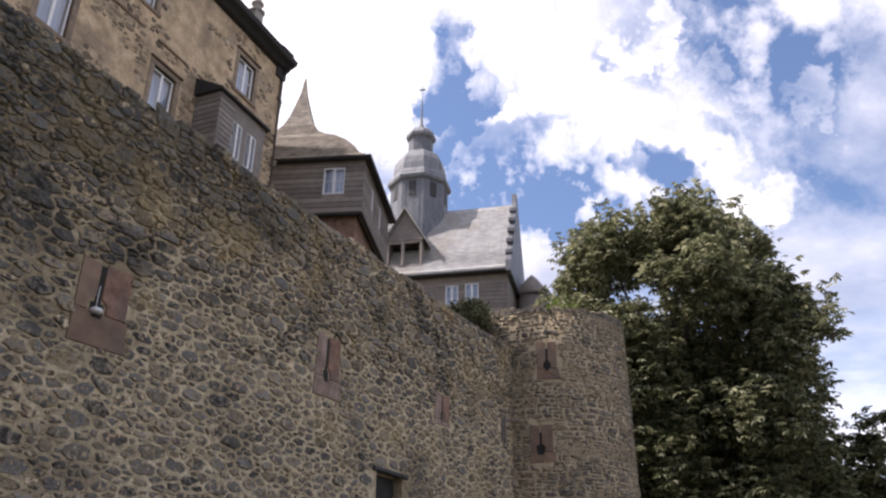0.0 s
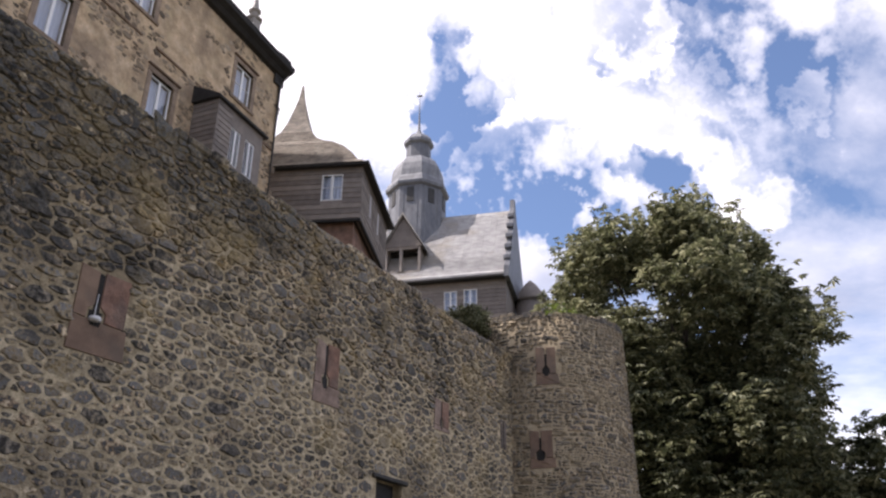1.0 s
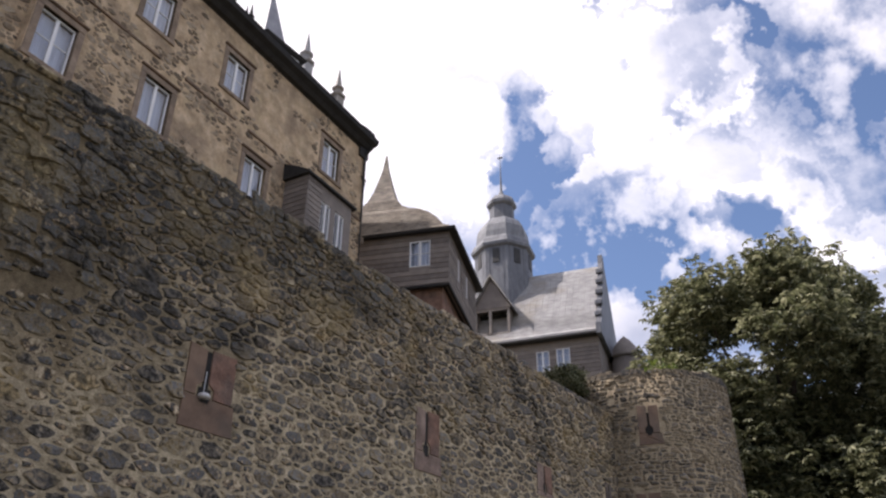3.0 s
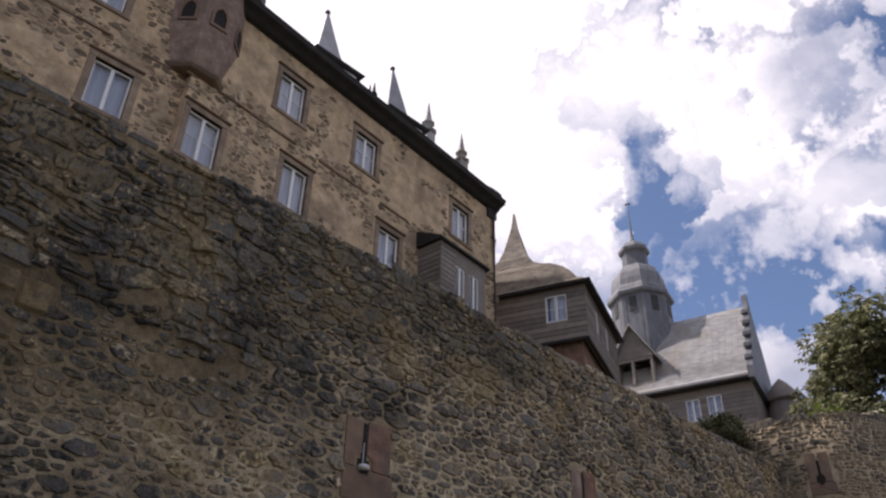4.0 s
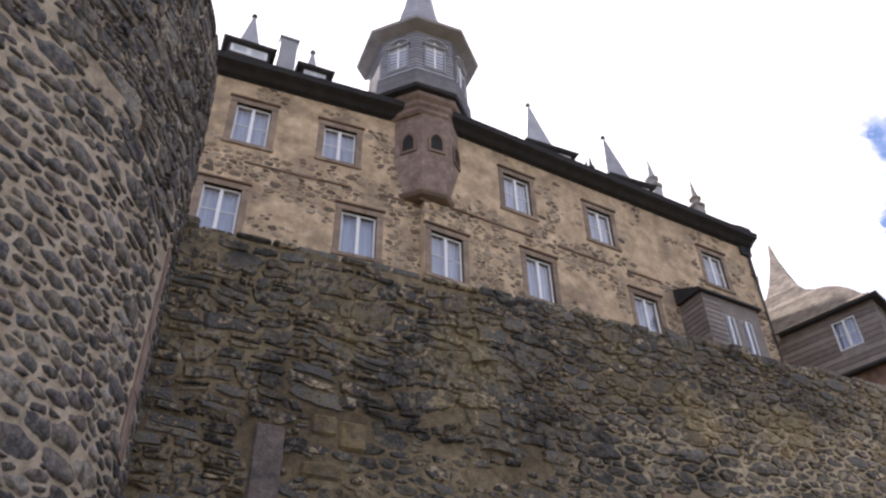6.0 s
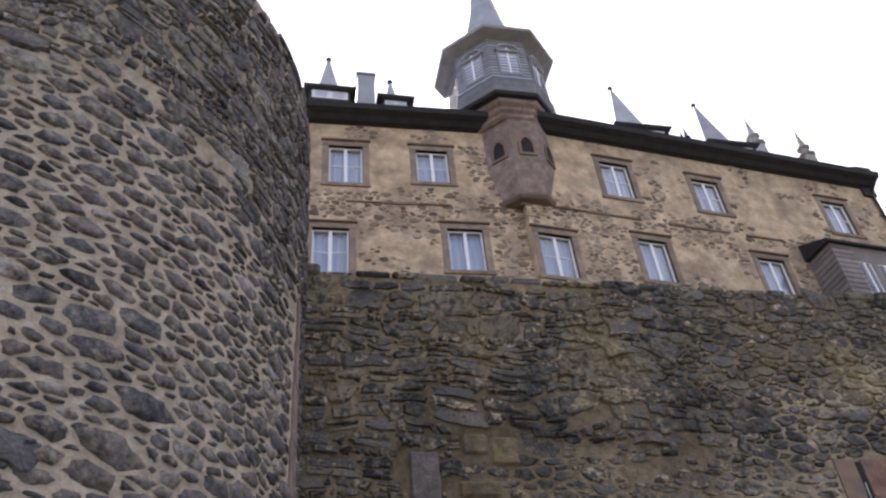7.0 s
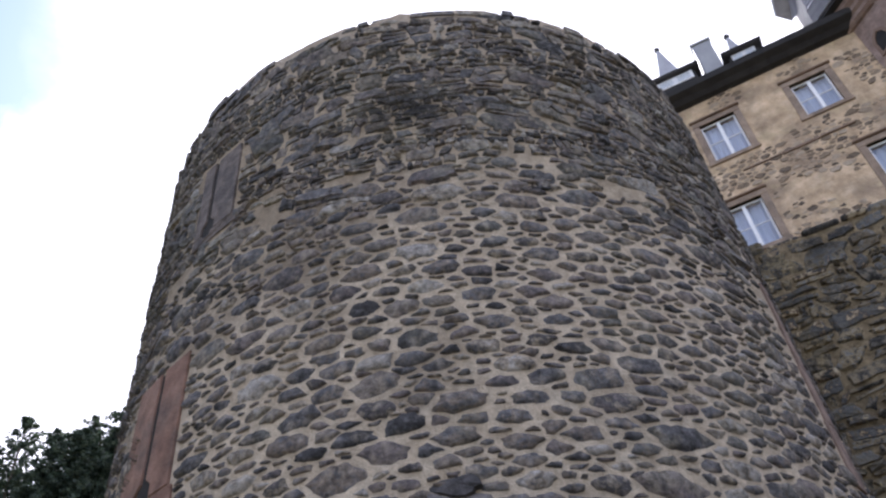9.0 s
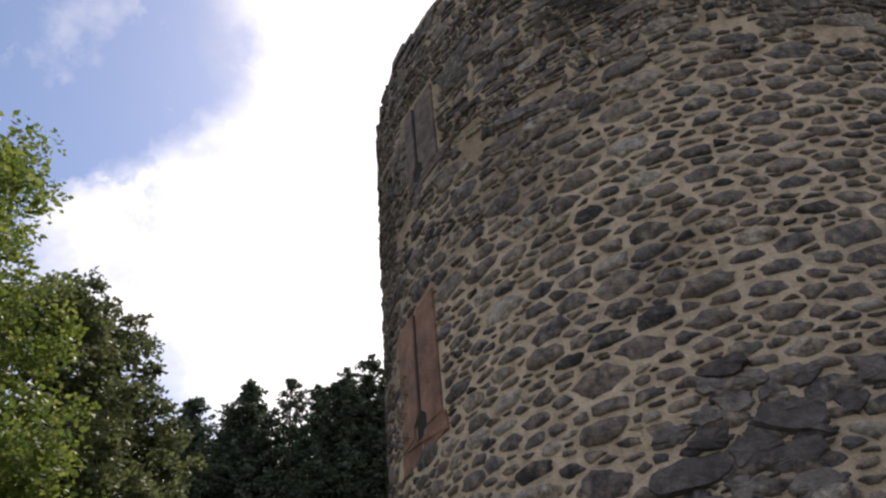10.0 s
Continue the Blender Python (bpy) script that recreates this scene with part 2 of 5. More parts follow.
M_JAMB = material("tan_sandstone", [(0.0, (0.2, 0.147, 0.105)), (0.5, (0.275, 0.205, 0.147)), (1.0, (0.35, 0.27, 0.2))], 0.92, 2.5, 0.45, 30.0, vary=0.35, stain=(0.17, 0.13, 0.1, 0.6), stain_scale=1.2, mottle=(3.0, 0.8, 1.2))
M_FIELD = material("facade_rubble", [(0.0, (0.1, 0.078, 0.058)), (0.3, (0.2, 0.15, 0.1)), (0.6, (0.27, 0.21, 0.145)), (1.0, (0.4, 0.325, 0.235))], 0.95, 6.0, 0.7, 20.0, vary=0.7)
M_SLATE = material("roof_slate", [(0.0, (0.25, 0.245, 0.245)), (0.5, (0.33, 0.322, 0.318)), (1.0, (0.42, 0.412, 0.404))], 0.62, 2.0, 0.35, 18.0, vary=0.2, stretch=(1, 1, 2.5), stain=(0.25, 0.21, 0.15, 0.5), stain_scale=0.4)
M_OLDSLATE = material("brown_slate", [(0.0, (0.15, 0.122, 0.094)), (0.5, (0.235, 0.192, 0.146)), (1.0, (0.33, 0.28, 0.218))], 0.7, 2.0, 0.4, 18.0, vary=0.12, stretch=(1, 1, 2.5), stain=(0.36, 0.31, 0.24, 0.6), stain_scale=1.2, mottle=(6.0, 0.62, 1.4))
M_LAP = material("slate_cladding", [(0.0, (0.145, 0.122, 0.106)), (0.5, (0.208, 0.176, 0.152)), (1.0, (0.28, 0.24, 0.205))], 0.7, 2.5, 0.4, 25.0, vary=0.55)
M_ZINC = material("grey_lead", [(0.0, (0.2, 0.205, 0.215)), (0.5, (0.27, 0.275, 0.285)), (1.0, (0.34, 0.345, 0.35))], 0.5, 1.5, 0.15, 10.0, vary=0.4, stretch=(1, 1, 0.4))
M_LEAD = material("dull_lead", [(0.0, (0.095, 0.1, 0.114)), (0.5, (0.14, 0.145, 0.16)), (1.0, (0.21, 0.215, 0.225))], 0.55, 2.0, 0.3, 12.0, vary=0.5, stretch=(1, 1, 0.4), mottle=(5.0, 0.75, 1.2))
# dark timber and stone, the shade of undersides put into the near-black colour
M_DARK = material("dark_shaded_eaves", [(0.0, (0.012, 0.011, 0.011)), (1.0, (0.03, 0.028, 0.027))], 0.8, 3.0, 0.4, 20.0, vary=0.3)
M_WHITE = material("white_window_paint", [(0.0, (0.76, 0.76, 0.76)), (1.0, (0.86, 0.86, 0.86))], 0.45, 6.0, 0.1, 30.0)
# pale cloth, with the panes' blue sky reflection put into its colour
M_CURTAIN = material("sky_tinted_curtain", [(0.0, (0.5, 0.53, 0.65)), (1.0, (0.68, 0.71, 0.81))], 0.9, 1.2, 0.0, stretch=(3, 3, 0.3))
M_IRON = material("dark_iron", [(0.0, (0.03, 0.03, 0.03)), (1.0, (0.07, 0.065, 0.06))], 0.55, 5.0, 0.2, 30.0, metal=0.6)
# near black: the shade inside openings is put into this colour
M_SHADE = material("interior_shade", [(0.0, (0.015, 0.014, 0.013)), (1.0, (0.03, 0.028, 0.026))], 1.0, 3.0, 0.0)
M_BARK = material("bark", [(0.0, (0.05, 0.04, 0.03)), (1.0, (0.13, 0.1, 0.075))], 0.95, 3.0, 0.8, 12.0, stretch=(3, 3, 0.6))
M_GRASS = material("meadow_grass", [(0.0, (0.06, 0.062, 0.035)), (0.5, (0.1, 0.098, 0.06)), (1.0, (0.15, 0.138, 0.095))], 0.95, 1.5, 0.7, 9.0, stain=(0.19, 0.165, 0.13), stain_scale=0.12, stain_at=(0.42, 0.55))
M_LAMP = material("pale_plastic", [(0.0, (0.5, 0.5, 0.5)), (1.0, (0.72, 0.72, 0.72))], 0.35, 9.0, 0.05, 30.0)


def leaf_material(name, dark, light, tip):
    m = material(name, [(0.0, dark), (0.55, light), (1.0, tip)], 0.55, 0.7, 0.0, vary=0.6)
    n, l = m.node_tree.nodes, m.node_tree.links
    bsdf, glow, mix = n["Principled BSDF"], n.new("ShaderNodeBsdfTranslucent"), n.new("ShaderNodeMixShader")
    l.new(bsdf.inputs["Base Color"].links[0].from_socket, glow.inputs["Color"])
    mix.inputs[0].default_value = 0.42
    l.new(bsdf.outputs[0], mix.inputs[1])
    l.new(glow.outputs[0], mix.inputs[2])
    l.new(mix.outputs[0], n["Material Output"].inputs["Surface"])
    return m


M_LEAF = leaf_material("broad_leaves", (0.045, 0.054, 0.026), (0.15, 0.16, 0.08), (0.44, 0.43, 0.27))
M_LIME = leaf_material("lime_leaves", (0.05, 0.085, 0.016), (0.13, 0.18, 0.032), (0.27, 0.3, 0.07))
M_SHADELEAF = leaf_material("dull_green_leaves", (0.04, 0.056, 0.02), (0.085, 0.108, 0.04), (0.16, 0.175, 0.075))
M_NEEDLE = leaf_material("needles", (0.022, 0.038, 0.027), (0.055, 0.08, 0.05), (0.1, 0.125, 0.075))
M_TUFT = leaf_material("dry_tuft", (0.035, 0.03, 0.022), (0.07, 0.06, 0.04), (0.1, 0.09, 0.05))

M_GLASS = bpy.data.materials.new("window_glass")
M_GLASS.use_nodes = True
glass = M_GLASS.node_tree.nodes["Principled BSDF"]
glass.inputs["Base Color"].default_value = (0.92, 0.95, 0.97, 1)
glass.inputs["Roughness"].default_value, glass.inputs["Transmission Weight"].default_value, glass.inputs["IOR"].default_value = 0.03, 1.0, 1.45


# ---- mesh building ----
class Shape:
    """Collects faces of one mesh."""

    def __init__(self):
        self.v, self.f = [], []

    def add(self, verts, faces):
        k = len(self.v)
        self.v.extend(verts)
        self.f.extend(tuple(i + k for i in f) for f in faces)
        return self

    def box(self, x0, y0, z0, x1, y1, z1, c=0.0):
        """A box, its edges chamfered by c."""
        if not c:
            vs = [(x, y, z) for z in (z0, z1) for y in (y0, y1) for x in (x0, x1)]
            return self.add(vs, [(0, 2, 3, 1), (4, 5, 7, 6), (0, 1, 5, 4), (2, 6, 7, 3), (0, 4, 6, 2), (1, 3, 7, 5)])
        ring = lambda d: [(x0 + d, y0 + c), (x0 + c, y0 + d), (x1 - c, y0 + d), (x1 - d, y0 + c), (x1 - d, y1 - c), (x1 - c, y1 - d), (x0 + c, y1 - d), (x0 + d, y1 - c)]
        small = [(x0 + c, y0 + c)] * 2 + [(x1 - c, y0 + c)] * 2 + [(x1 - c, y1 - c)] * 2 + [(x0 + c, y1 - c)] * 2
        vs = [(x, y, z0) for x, y in small] + [(x, y, z0 + c) for x, y in ring(0)] + [(x, y, z1 - c) for x, y in ring(0)] + [(x, y, z1) for x, y in small]
        fs = [tuple(reversed((0, 2, 4, 6))), (24, 26, 28, 30)]
        for r in range(3):
            for i in range(8):
                fs.append((r * 8 + i, r * 8 + (i + 1) % 8, r * 8 + 8 + (i + 1) % 8, r * 8 + 8 + i))
        return self.add(vs, fs)

    def rings(self, rings, close_bottom=True, close_top=True):
        """A skin over rings of equally many points."""
        n = len(rings[0])
        vs = [p for r in rings for p in r]
        fs = [(r * n + i, r * n + (i + 1) % n, r * n + n + (i + 1) % n, r * n + n + i) for r in range(len(rings) - 1) for i in range(n)]
        if close_bottom:
            fs.append(tuple(reversed(range(n))))
        if close_top:
            fs.append(tuple(range(len(vs) - n, len(vs))))
        return self.add(vs, fs)

    def lathe(self, x, y, profile, n=8, turn=0.0):
        """Rings of n corners about an upright axis; profile: radius (to the corners) and height."""
        return self.rings([[(x + r * math.cos(turn + 2 * math.pi * i / n), y + r * math.sin(turn + 2 * math.pi * i / n), z) for i in range(n)] for r, z in profile])

    def tube(self, pts, radii, n=7):
        rings = []
        for i, p in enumerate(pts):
            d = Vector(pts[min(i + 1, len(pts) - 1)]) - Vector(pts[max(i - 1, 0)])
            q = d.to_track_quat("Z", "Y")
            rings.append([tuple(Vector(p) + q @ Vector((radii[i] * math.cos(2 * math.pi * k / n), radii[i] * math.sin(2 * math.pi * k / n), 0))) for k in range(n)])
        return self.rings(rings)

    def mesh(self, name, mat, smooth=False):
        me = bpy.data.meshes.new(name)
        me.from_pydata(self.v, [], self.f)
        me.materials.append(mat)
        if smooth:
            me.shade_smooth()
        me.update()
        return me


def part(name, shape, mat, parent=None, label="", smooth=False):
    ob = new(name, shape.mesh(name, mat, smooth))
    ob.parent = parent
    return tagged(ob, label)


def thing(name, label, category, group="", kind="", at=None):
    ob = new(name)
    if at is not None:
        ob.matrix_world = at
    return tagged(ob, label, category, group, kind)


def panel(shape, x0, x1, z0, z1, y, thick, holes):
    """A wall of the given thickness behind the face y, with openings (x0, z0, x1, z1) through it."""
    xs = sorted({x0, x1, *(v for h in holes for v in (h[0], h[2]))})
    zs = sorted({z0, z1, *(v for h in holes for v in (h[1], h[3]))})
    solid = lambda i, k: 0 <= i < len(xs) - 1 and 0 <= k < len(zs) - 1 and not any(h[0] <= (xs[i] + xs[i + 1]) / 2 <= h[2] and h[1] <= (zs[k] + zs[k + 1]) / 2 <= h[3] for h in holes)
    at = lambda i, k, b: (b * len(zs) + k) * len(xs) + i
    faces = []
    for i in range(len(xs) - 1):
        for k in range(len(zs) - 1):
            if not solid(i, k):
                continue
            q = [at(i, k, 0), at(i + 1, k, 0), at(i + 1, k + 1, 0), at(i, k + 1, 0), at(i, k, 1), at(i + 1, k, 1), at(i + 1, k + 1, 1), at(i, k + 1, 1)]
            for f, closed in (((0, 1, 2, 3), 0), ((5, 4, 7, 6), 0), ((4, 0, 3, 7), solid(i - 1, k)), ((1, 5, 6, 2), solid(i + 1, k)), ((4, 5, 1, 0), solid(i, k - 1)), ((3, 2, 6, 7), solid(i, k + 1))):
                if not closed:
                    faces.append(tuple(q[n] for n in f))
    return shape.add([(x, y + b * thick, z) for b in (0, 1) for z in zs for x in xs], faces)


# ---- rubble masonry ----
def cells(width, height, sizes, stretch, rng, avoid):
    """Irregular stones that fill a sheet: centres at uneven distances, each with its own weight, and the cells between them."""
    w = width / stretch
    pts, grid, g = [], {}, max(sizes) * 1.05

    def near(x, y, reach=1):
        for i in range(int(x / g) - reach, int(x / g) + reach + 1):
            for j in range(int(y / g) - reach, int(y / g) + reach + 1):
                yield from grid.get((i, j), ())

    for k, r in enumerate(sizes):
        tries = int((0.32, 0.8, 1.6, 1.6, 1.3)[k] * w * height / (r * r * 3.14))
        for _ in range(tries):
            x, y = rng.uniform(0, w), rng.uniform(0, height)
            if all((x - q[0]) ** 2 + (y - q[1]) ** 2 > (0.86 * (r + q[2])) ** 2 for q in near(x, y)):
                q = (x, y, r * rng.uniform(0.85, 1.1))
                pts.append(q)
                grid.setdefault((int(x / g), int(y / g)), []).append(q)
    for q in pts:
        x, y, r = q
        if any(a[0] < x * stretch < a[2] and a[1] < y < a[3] for a in avoid):
            continue
        poly = [(x - 1.5 * r, y - 1.5 * r), (x + 1.5 * r, y - 1.5 * r), (x + 1.5 * r, y + 1.5 * r), (x - 1.5 * r, y + 1.5 * r)]
        for o in near(x, y, 2):
            if o is q:
                continue
            dx, dy = o[0] - x, o[1] - y
            lim = (o[0] ** 2 + o[1] ** 2 - o[2] ** 2 - x * x - y * y + r * r) / 2
            if dx * dx + dy * dy > (3.2 * r + o[2]) ** 2:
                continue
            cut = []
            for a, b in zip(poly, poly[1:] + poly[:1]):
                da, db = a[0] * dx + a[1] * dy - lim, b[0] * dx + b[1] * dy - lim
                if da <= 0:
                    cut.append(a)
                if (da < 0 < db) or (db < 0 < da):
                    t = da / (da - db)
                    cut.append((a[0] + (b[0] - a[0]) * t, a[1] + (b[1] - a[1]) * t))
            poly = cut
            if len(poly) < 3:
                break
        if len(poly) >= 3:
            yield [(a * stretch, b) for a, b in poly], r


def courses(width, height, low, high, rng, avoid):
    """Flat stones laid in uneven, wavering courses, now and then two or three thin ones in place of one."""
    sway = lambda x, y: y + 0.22 * noise.noise(Vector((x * 0.45, y * 0.6, 11.0))) + 0.1 * noise.noise(Vector((x * 1.3, y * 1.2, 4.0)))
    v = -0.3
    while v < height + 0.3:
        h = low + (high - low) * rng.random() ** 1.3
        u = -rng.uniform(0, 0.4)
        while u < width:
            w = max(0.08, min(1.0, h * rng.choice((0.7, 1.0, 1.3, 1.7, 2.2, 2.8)) * rng.uniform(0.85, 1.15)))
            many = 1 if h < low * 1.6 else rng.choice((1, 1, 1, 1, 1, 2, 2, 3))
            cuts = [0.0] + sorted(h * (k + rng.uniform(-0.2, 0.2)) / many for k in range(1, many)) + [h]
            for a, b in zip(cuts, cuts[1:]):
                jig = lambda: rng.uniform(-0.22, 0.22) * (b - a)
                skew = rng.uniform(-0.22, 0.22) * (b - a)
                poly = [(u + skew + jig(), sway(u, v + a) + jig()), (u + w * 0.5, sway(u + w * 0.5, v + a) + jig()), (u + w + skew + jig(), sway(u + w, v + a) + jig()), (u + w - skew + jig(), sway(u + w, v + b) + jig()), (u + w * 0.5, sway(u + w * 0.5, v + b) + jig()), (u - skew + jig(), sway(u, v + b) + jig())]
                cx, cy = u + w / 2, sway(u + w / 2, v + (a + b) / 2)
                if 0 < cx < width and 0.02 < cy < height - (b - a) * 0.45 and not any(k[0] - w * 0.2 < cx < k[2] + w * 0.2 and k[1] - (b - a) * 0.4 < cy < k[3] + (b - a) * 0.4 for k in avoid):
                    yield poly, (b - a) * 0.5
            u += w
        v += h


def stone(poly, r, joint, proud, rng, place):
    """One stone: its outline drawn in by the joint, turned a little and worn round, its face uneven and proud of the mortar."""
    cx, cy = sum(p[0] for p in poly) / len(poly), sum(p[1] for p in poly) / len(poly)
    hw, hh = max(abs(p[0] - cx) for p in poly), max(abs(p[1] - cy) for p in poly)
    kx, ky = max(0.5, 1 - joint / hw), max(0.45, 1 - joint / hh)
    turn = rng.gauss(0, 0.07) if hw > 1.5 * hh else rng.gauss(0, 0.25)
    co, si = math.cos(turn), math.sin(turn)
    poly = [(cx + (x - cx) * kx * co - (y - cy) * ky * si, cy + (x - cx) * kx * si + (y - cy) * ky * co) for x, y in poly]
    seed = rng.uniform(0, 900)
    out = []
    for a, b in zip(poly, poly[1:] + poly[:1]):
        run = math.hypot(b[0] - a[0], b[1] - a[1])
        if run > r * 0.25:
            out += [(a[0] + (b[0] - a[0]) * s, a[1] + (b[1] - a[1]) * s) for s in ((0.12, 0.5, 0.88) if run > r * 1.5 else (0.2, 0.8))]
        else:
            out.append(((a[0] + b[0]) / 2, (a[1] + b[1]) / 2))
    rough = []
    for x, y in out:
        j = 1 + 0.3 * noise.noise(Vector((x * 2.0 / r, y * 2.0 / r, seed))) + rng.uniform(-0.07, 0.05)
        rough.append((cx + (x - cx) * j, cy + (y - cy) * j))
    n = len(rough)
    tilt, lean = rng.uniform(-0.2, 0.2), rng.uniform(-0.12, 0.12)
    face = lambda x, y: max(0.004, proud * 0.75 + (y - cy) * tilt + (x - cx) * lean + rng.uniform(-0.25, 0.25) * proud)
    vs = [place(x, y, -0.02) for x, y in rough]
    inset = rng.uniform(0.76, 0.9)
    vs += [place(cx + (x - cx) * inset, cy + (y - cy) * inset, face(x, y)) for x, y in rough]
    ox, oy = rng.uniform(-0.3, 0.3) * hw, rng.uniform(-0.25, 0.25) * hh
    vs.append(place(cx + ox, cy + oy, max(0.01, proud * rng.uniform(0.85, 1.3))))
    return vs, [(i, (i + 1) % n, n + (i + 1) % n, n + i) for i in range(n)] + [(n + i, n + (i + 1) % n, 2 * n) for i in range(n)]


def masonry(parent, laid, seed, place, joint, proud, mat, single, label, wanted, worn=True, most=150):
    """Covers a face with the stones laid out for it, where wanted; those for which single(u, v) holds, up to the most, are pieces of their own, the rest one joined mesh."""
    rng = random.Random(seed)
    rest, count = Shape(), 0
    for poly, r in laid:
        u, v = poly[0]
        if not wanted(u, v):
            continue
        vs, fs = stone(poly, r, joint * rng.choice((0.5, 0.8, 1.0, 1.2, 1.7)), proud * rng.uniform(0.4, 1.4), rng, place)
        if count < most and single(u, v):
            count += 1
            part("stone", Shape().add(vs, fs), mat, parent, smooth=worn)
        else:
            rest.add(vs, fs)
    tagged(part("rubble", rest, mat, parent, label, worn), kind="stuff")


def round_wall(shape, x, y, radius, z0, z1, taper=0.0, n=72, thick=1.2):
    """A hollow round tower wall, its top edge uneven."""
    rng = random.Random(5)
    R = lambda z: radius - taper * (z - 7)
    ang = [2 * math.pi * i / n for i in range(n)]
    ring = lambda r, z: [(x + r * math.cos(a), y + r * math.sin(a), z) for a in ang]
    top = [z1 + rng.uniform(-0.08, 0.08) for _ in ang]
    rings = [ring(R(z0 + (z1 - z0) * k / 8), z0 + (z1 - z0) * k / 8) for k in range(8)]
    rings.append([(x + R(z1) * math.cos(a), y + R(z1) * math.sin(a), t) for a, t in zip(ang, top)])
    rings.append([(x + (R(z1) - thick) * math.cos(a), y + (R(z1) - thick) * math.sin(a), t) for a, t in zip(ang, top)])
    rings.append(ring(R(z1) - thick, z1 - 1.2))
    return shape.rings(rings)


# ---- ground ----
def smooth(a, b, v):
    t = min(1, max(0, (v - a) / (b - a)))
    return t * t * (3 - 2 * t)


def land(x, y):
    """The castle stands on a terrace behind the curtain wall, which slopes away at its ends."""
    inside = smooth(0.35, 0.75, y) if -2 <= x <= 33 else smooth(1.0, 12.0, y)
    ends = smooth(-30, -8, x) * (1 - smooth(70, 110, x)) * (1 - smooth(45, 80, y))
    return 9.6 * inside * ends


ground = Shape()
gx = [-2500, -900, -300, -120, -70] + [-50 + 4 * i for i in range(12)] + [-4.5, -2.01, -2, 2, 6, 12, 18, 24, 30, 33, 33.01, 36] + [40 + 5 * i for i in range(16)] + [150, 300, 900, 2500]
gy = [-2500, -900, -300, -120, -60, -30, -15, -8, -4, 0, 0.35, 0.5, 0.65, 0.75, 2, 4, 6, 8, 10, 12, 16, 22, 30, 40, 50, 65, 80, 120, 300, 900, 2500]
ground.add([(x, y, land(x, y)) for y in gy for x in gx], [(j * len(gx) + i, j * len(gx) + i + 1, (j + 1) * len(gx) + i + 1, (j + 1) * len(gx) + i) for j in range(len(gy) - 1) for i in range(len(gx) - 1)])
tagged(part("ground", ground, M_GRASS), "worn grass and gravel ground rising to the castle terrace", "ground", kind="structure")

# ---- curtain wall ----
TOP = 10.6
SLITS = [(13.08, 6.4, 13.19, 7.25), (19.42, 6.95, 19.52, 7.86), (24.98, 7.2, 25.06, 7.8), (29.2, 7.45, 29.28, 8.2)]
NICHE = (21.8, 3.7, 23.0, 5.25)
curtain = tagged(thing("wall_south", "long weathered rubble stone curtain wall with sandstone loopholes", "castle wall"), kind="structure")
core = panel(Shape(), 2.0, 31.5, 0.0, TOP, 0.0, 0.8, SLITS + [NICHE])
part("mortar_core", core, M_OLDMORTAR, curtain, "weathered brown mortar bed")
# near-black backing paints the shade deep in the loopholes
part("recess", Shape().box(2.2, 0.78, 3.0, 31.3, 0.98, 9.5), M_SHADE, curtain, "near-black backing that paints the loopholes' shade")


def loophole(x0, x1, z0, z1, sx, sw, sill, mat, place, proud=0.028, hole=0.0):
    """Dressed slabs round a firing gap: two jambs and a sill, with a key-shaped widening at the foot."""
    made = []
    for a, b in ((x0, sx - sw / 2), (sx + sw / 2, x1)):
        inner = sx - sw / 2 if b <= sx else sx + sw / 2
        cut = inner + (-hole if b <= sx else hole)
        pts = [(a, sill), (cut, sill), (cut, sill + 0.16), (inner, sill + 0.26), (inner, z1 - random.uniform(0, 0.05)), (a, z1)] if b <= sx else [(cut, sill), (b, sill), (b, z1), (inner, z1 - 0.02), (inner, sill + 0.26), (cut, sill + 0.16)]
        made.append(pts)
    made.append([(x0 - 0.02, z0), (x1 + 0.1, z0 + 0.03), (x1 + 0.06, sill - 0.015), (sx + hole, sill - 0.015), (sx + hole * 0.7, sill - 0.1), (sx - hole * 0.7, sill - 0.1), (sx - hole, sill - 0.015), (x0, sill - 0.015)])
    shapes = []
    for pts in made:
        n = len(pts)
        cx, cz = sum(p[0] for p in pts) / n, sum(p[1] for p in pts) / n
        inset = [(cx + (x - cx) * 0.97, cz + (z - cz) * 0.985) for x, z in pts]
        shapes.append(Shape().rings([[place(x, z, -0.06) for x, z in pts], [place(x, z, proud - 0.012) for x, z in pts], [place(x, z, proud) for x, z in inset]]))
    return shapes


on_wall = lambda u, v, d: (u, -d, v)
SLABS = [(12.7, 13.74, 5.84, 7.3, 13.135, 0.12, 6.42, M_RED, 0.13), (19.06, 19.97, 6.52, 7.98, 19.47, 0.1, 6.98, M_RED, 0.1), (24.62, 25.45, 7.05, 7.95, 25.02, 0.08, 7.2, M_RED, 0.06)]
for x0, x1, z0, z1, sx, sw, sill, mat, hole in SLABS:
    for s, m in zip(loophole(x0, x1, z0, z1, sx, sw, sill, mat, on_wall, hole=hole), (M_BROWN if x0 < 15 else M_DRUM, mat, M_BROWN if x0 < 15 else M_DRUM)):
        part("loophole_slab", s, m, curtain, "dressed red sandstone slab" if m is mat else "worn brown sandstone slab")
    # dark sheet over the gap, its inner shade put into the colour
    part("slit", Shape().box(sx - hole, -0.006, sill - 0.1, sx + hole, 0.01, sill + 0.16).box(sx - sw / 2 - 0.005, -0.006, sill + 0.161, sx + sw / 2 + 0.005, 0.01, z1 - 0.06), M_SHADE, curtain, "dark sheet painting the firing gap's shade")
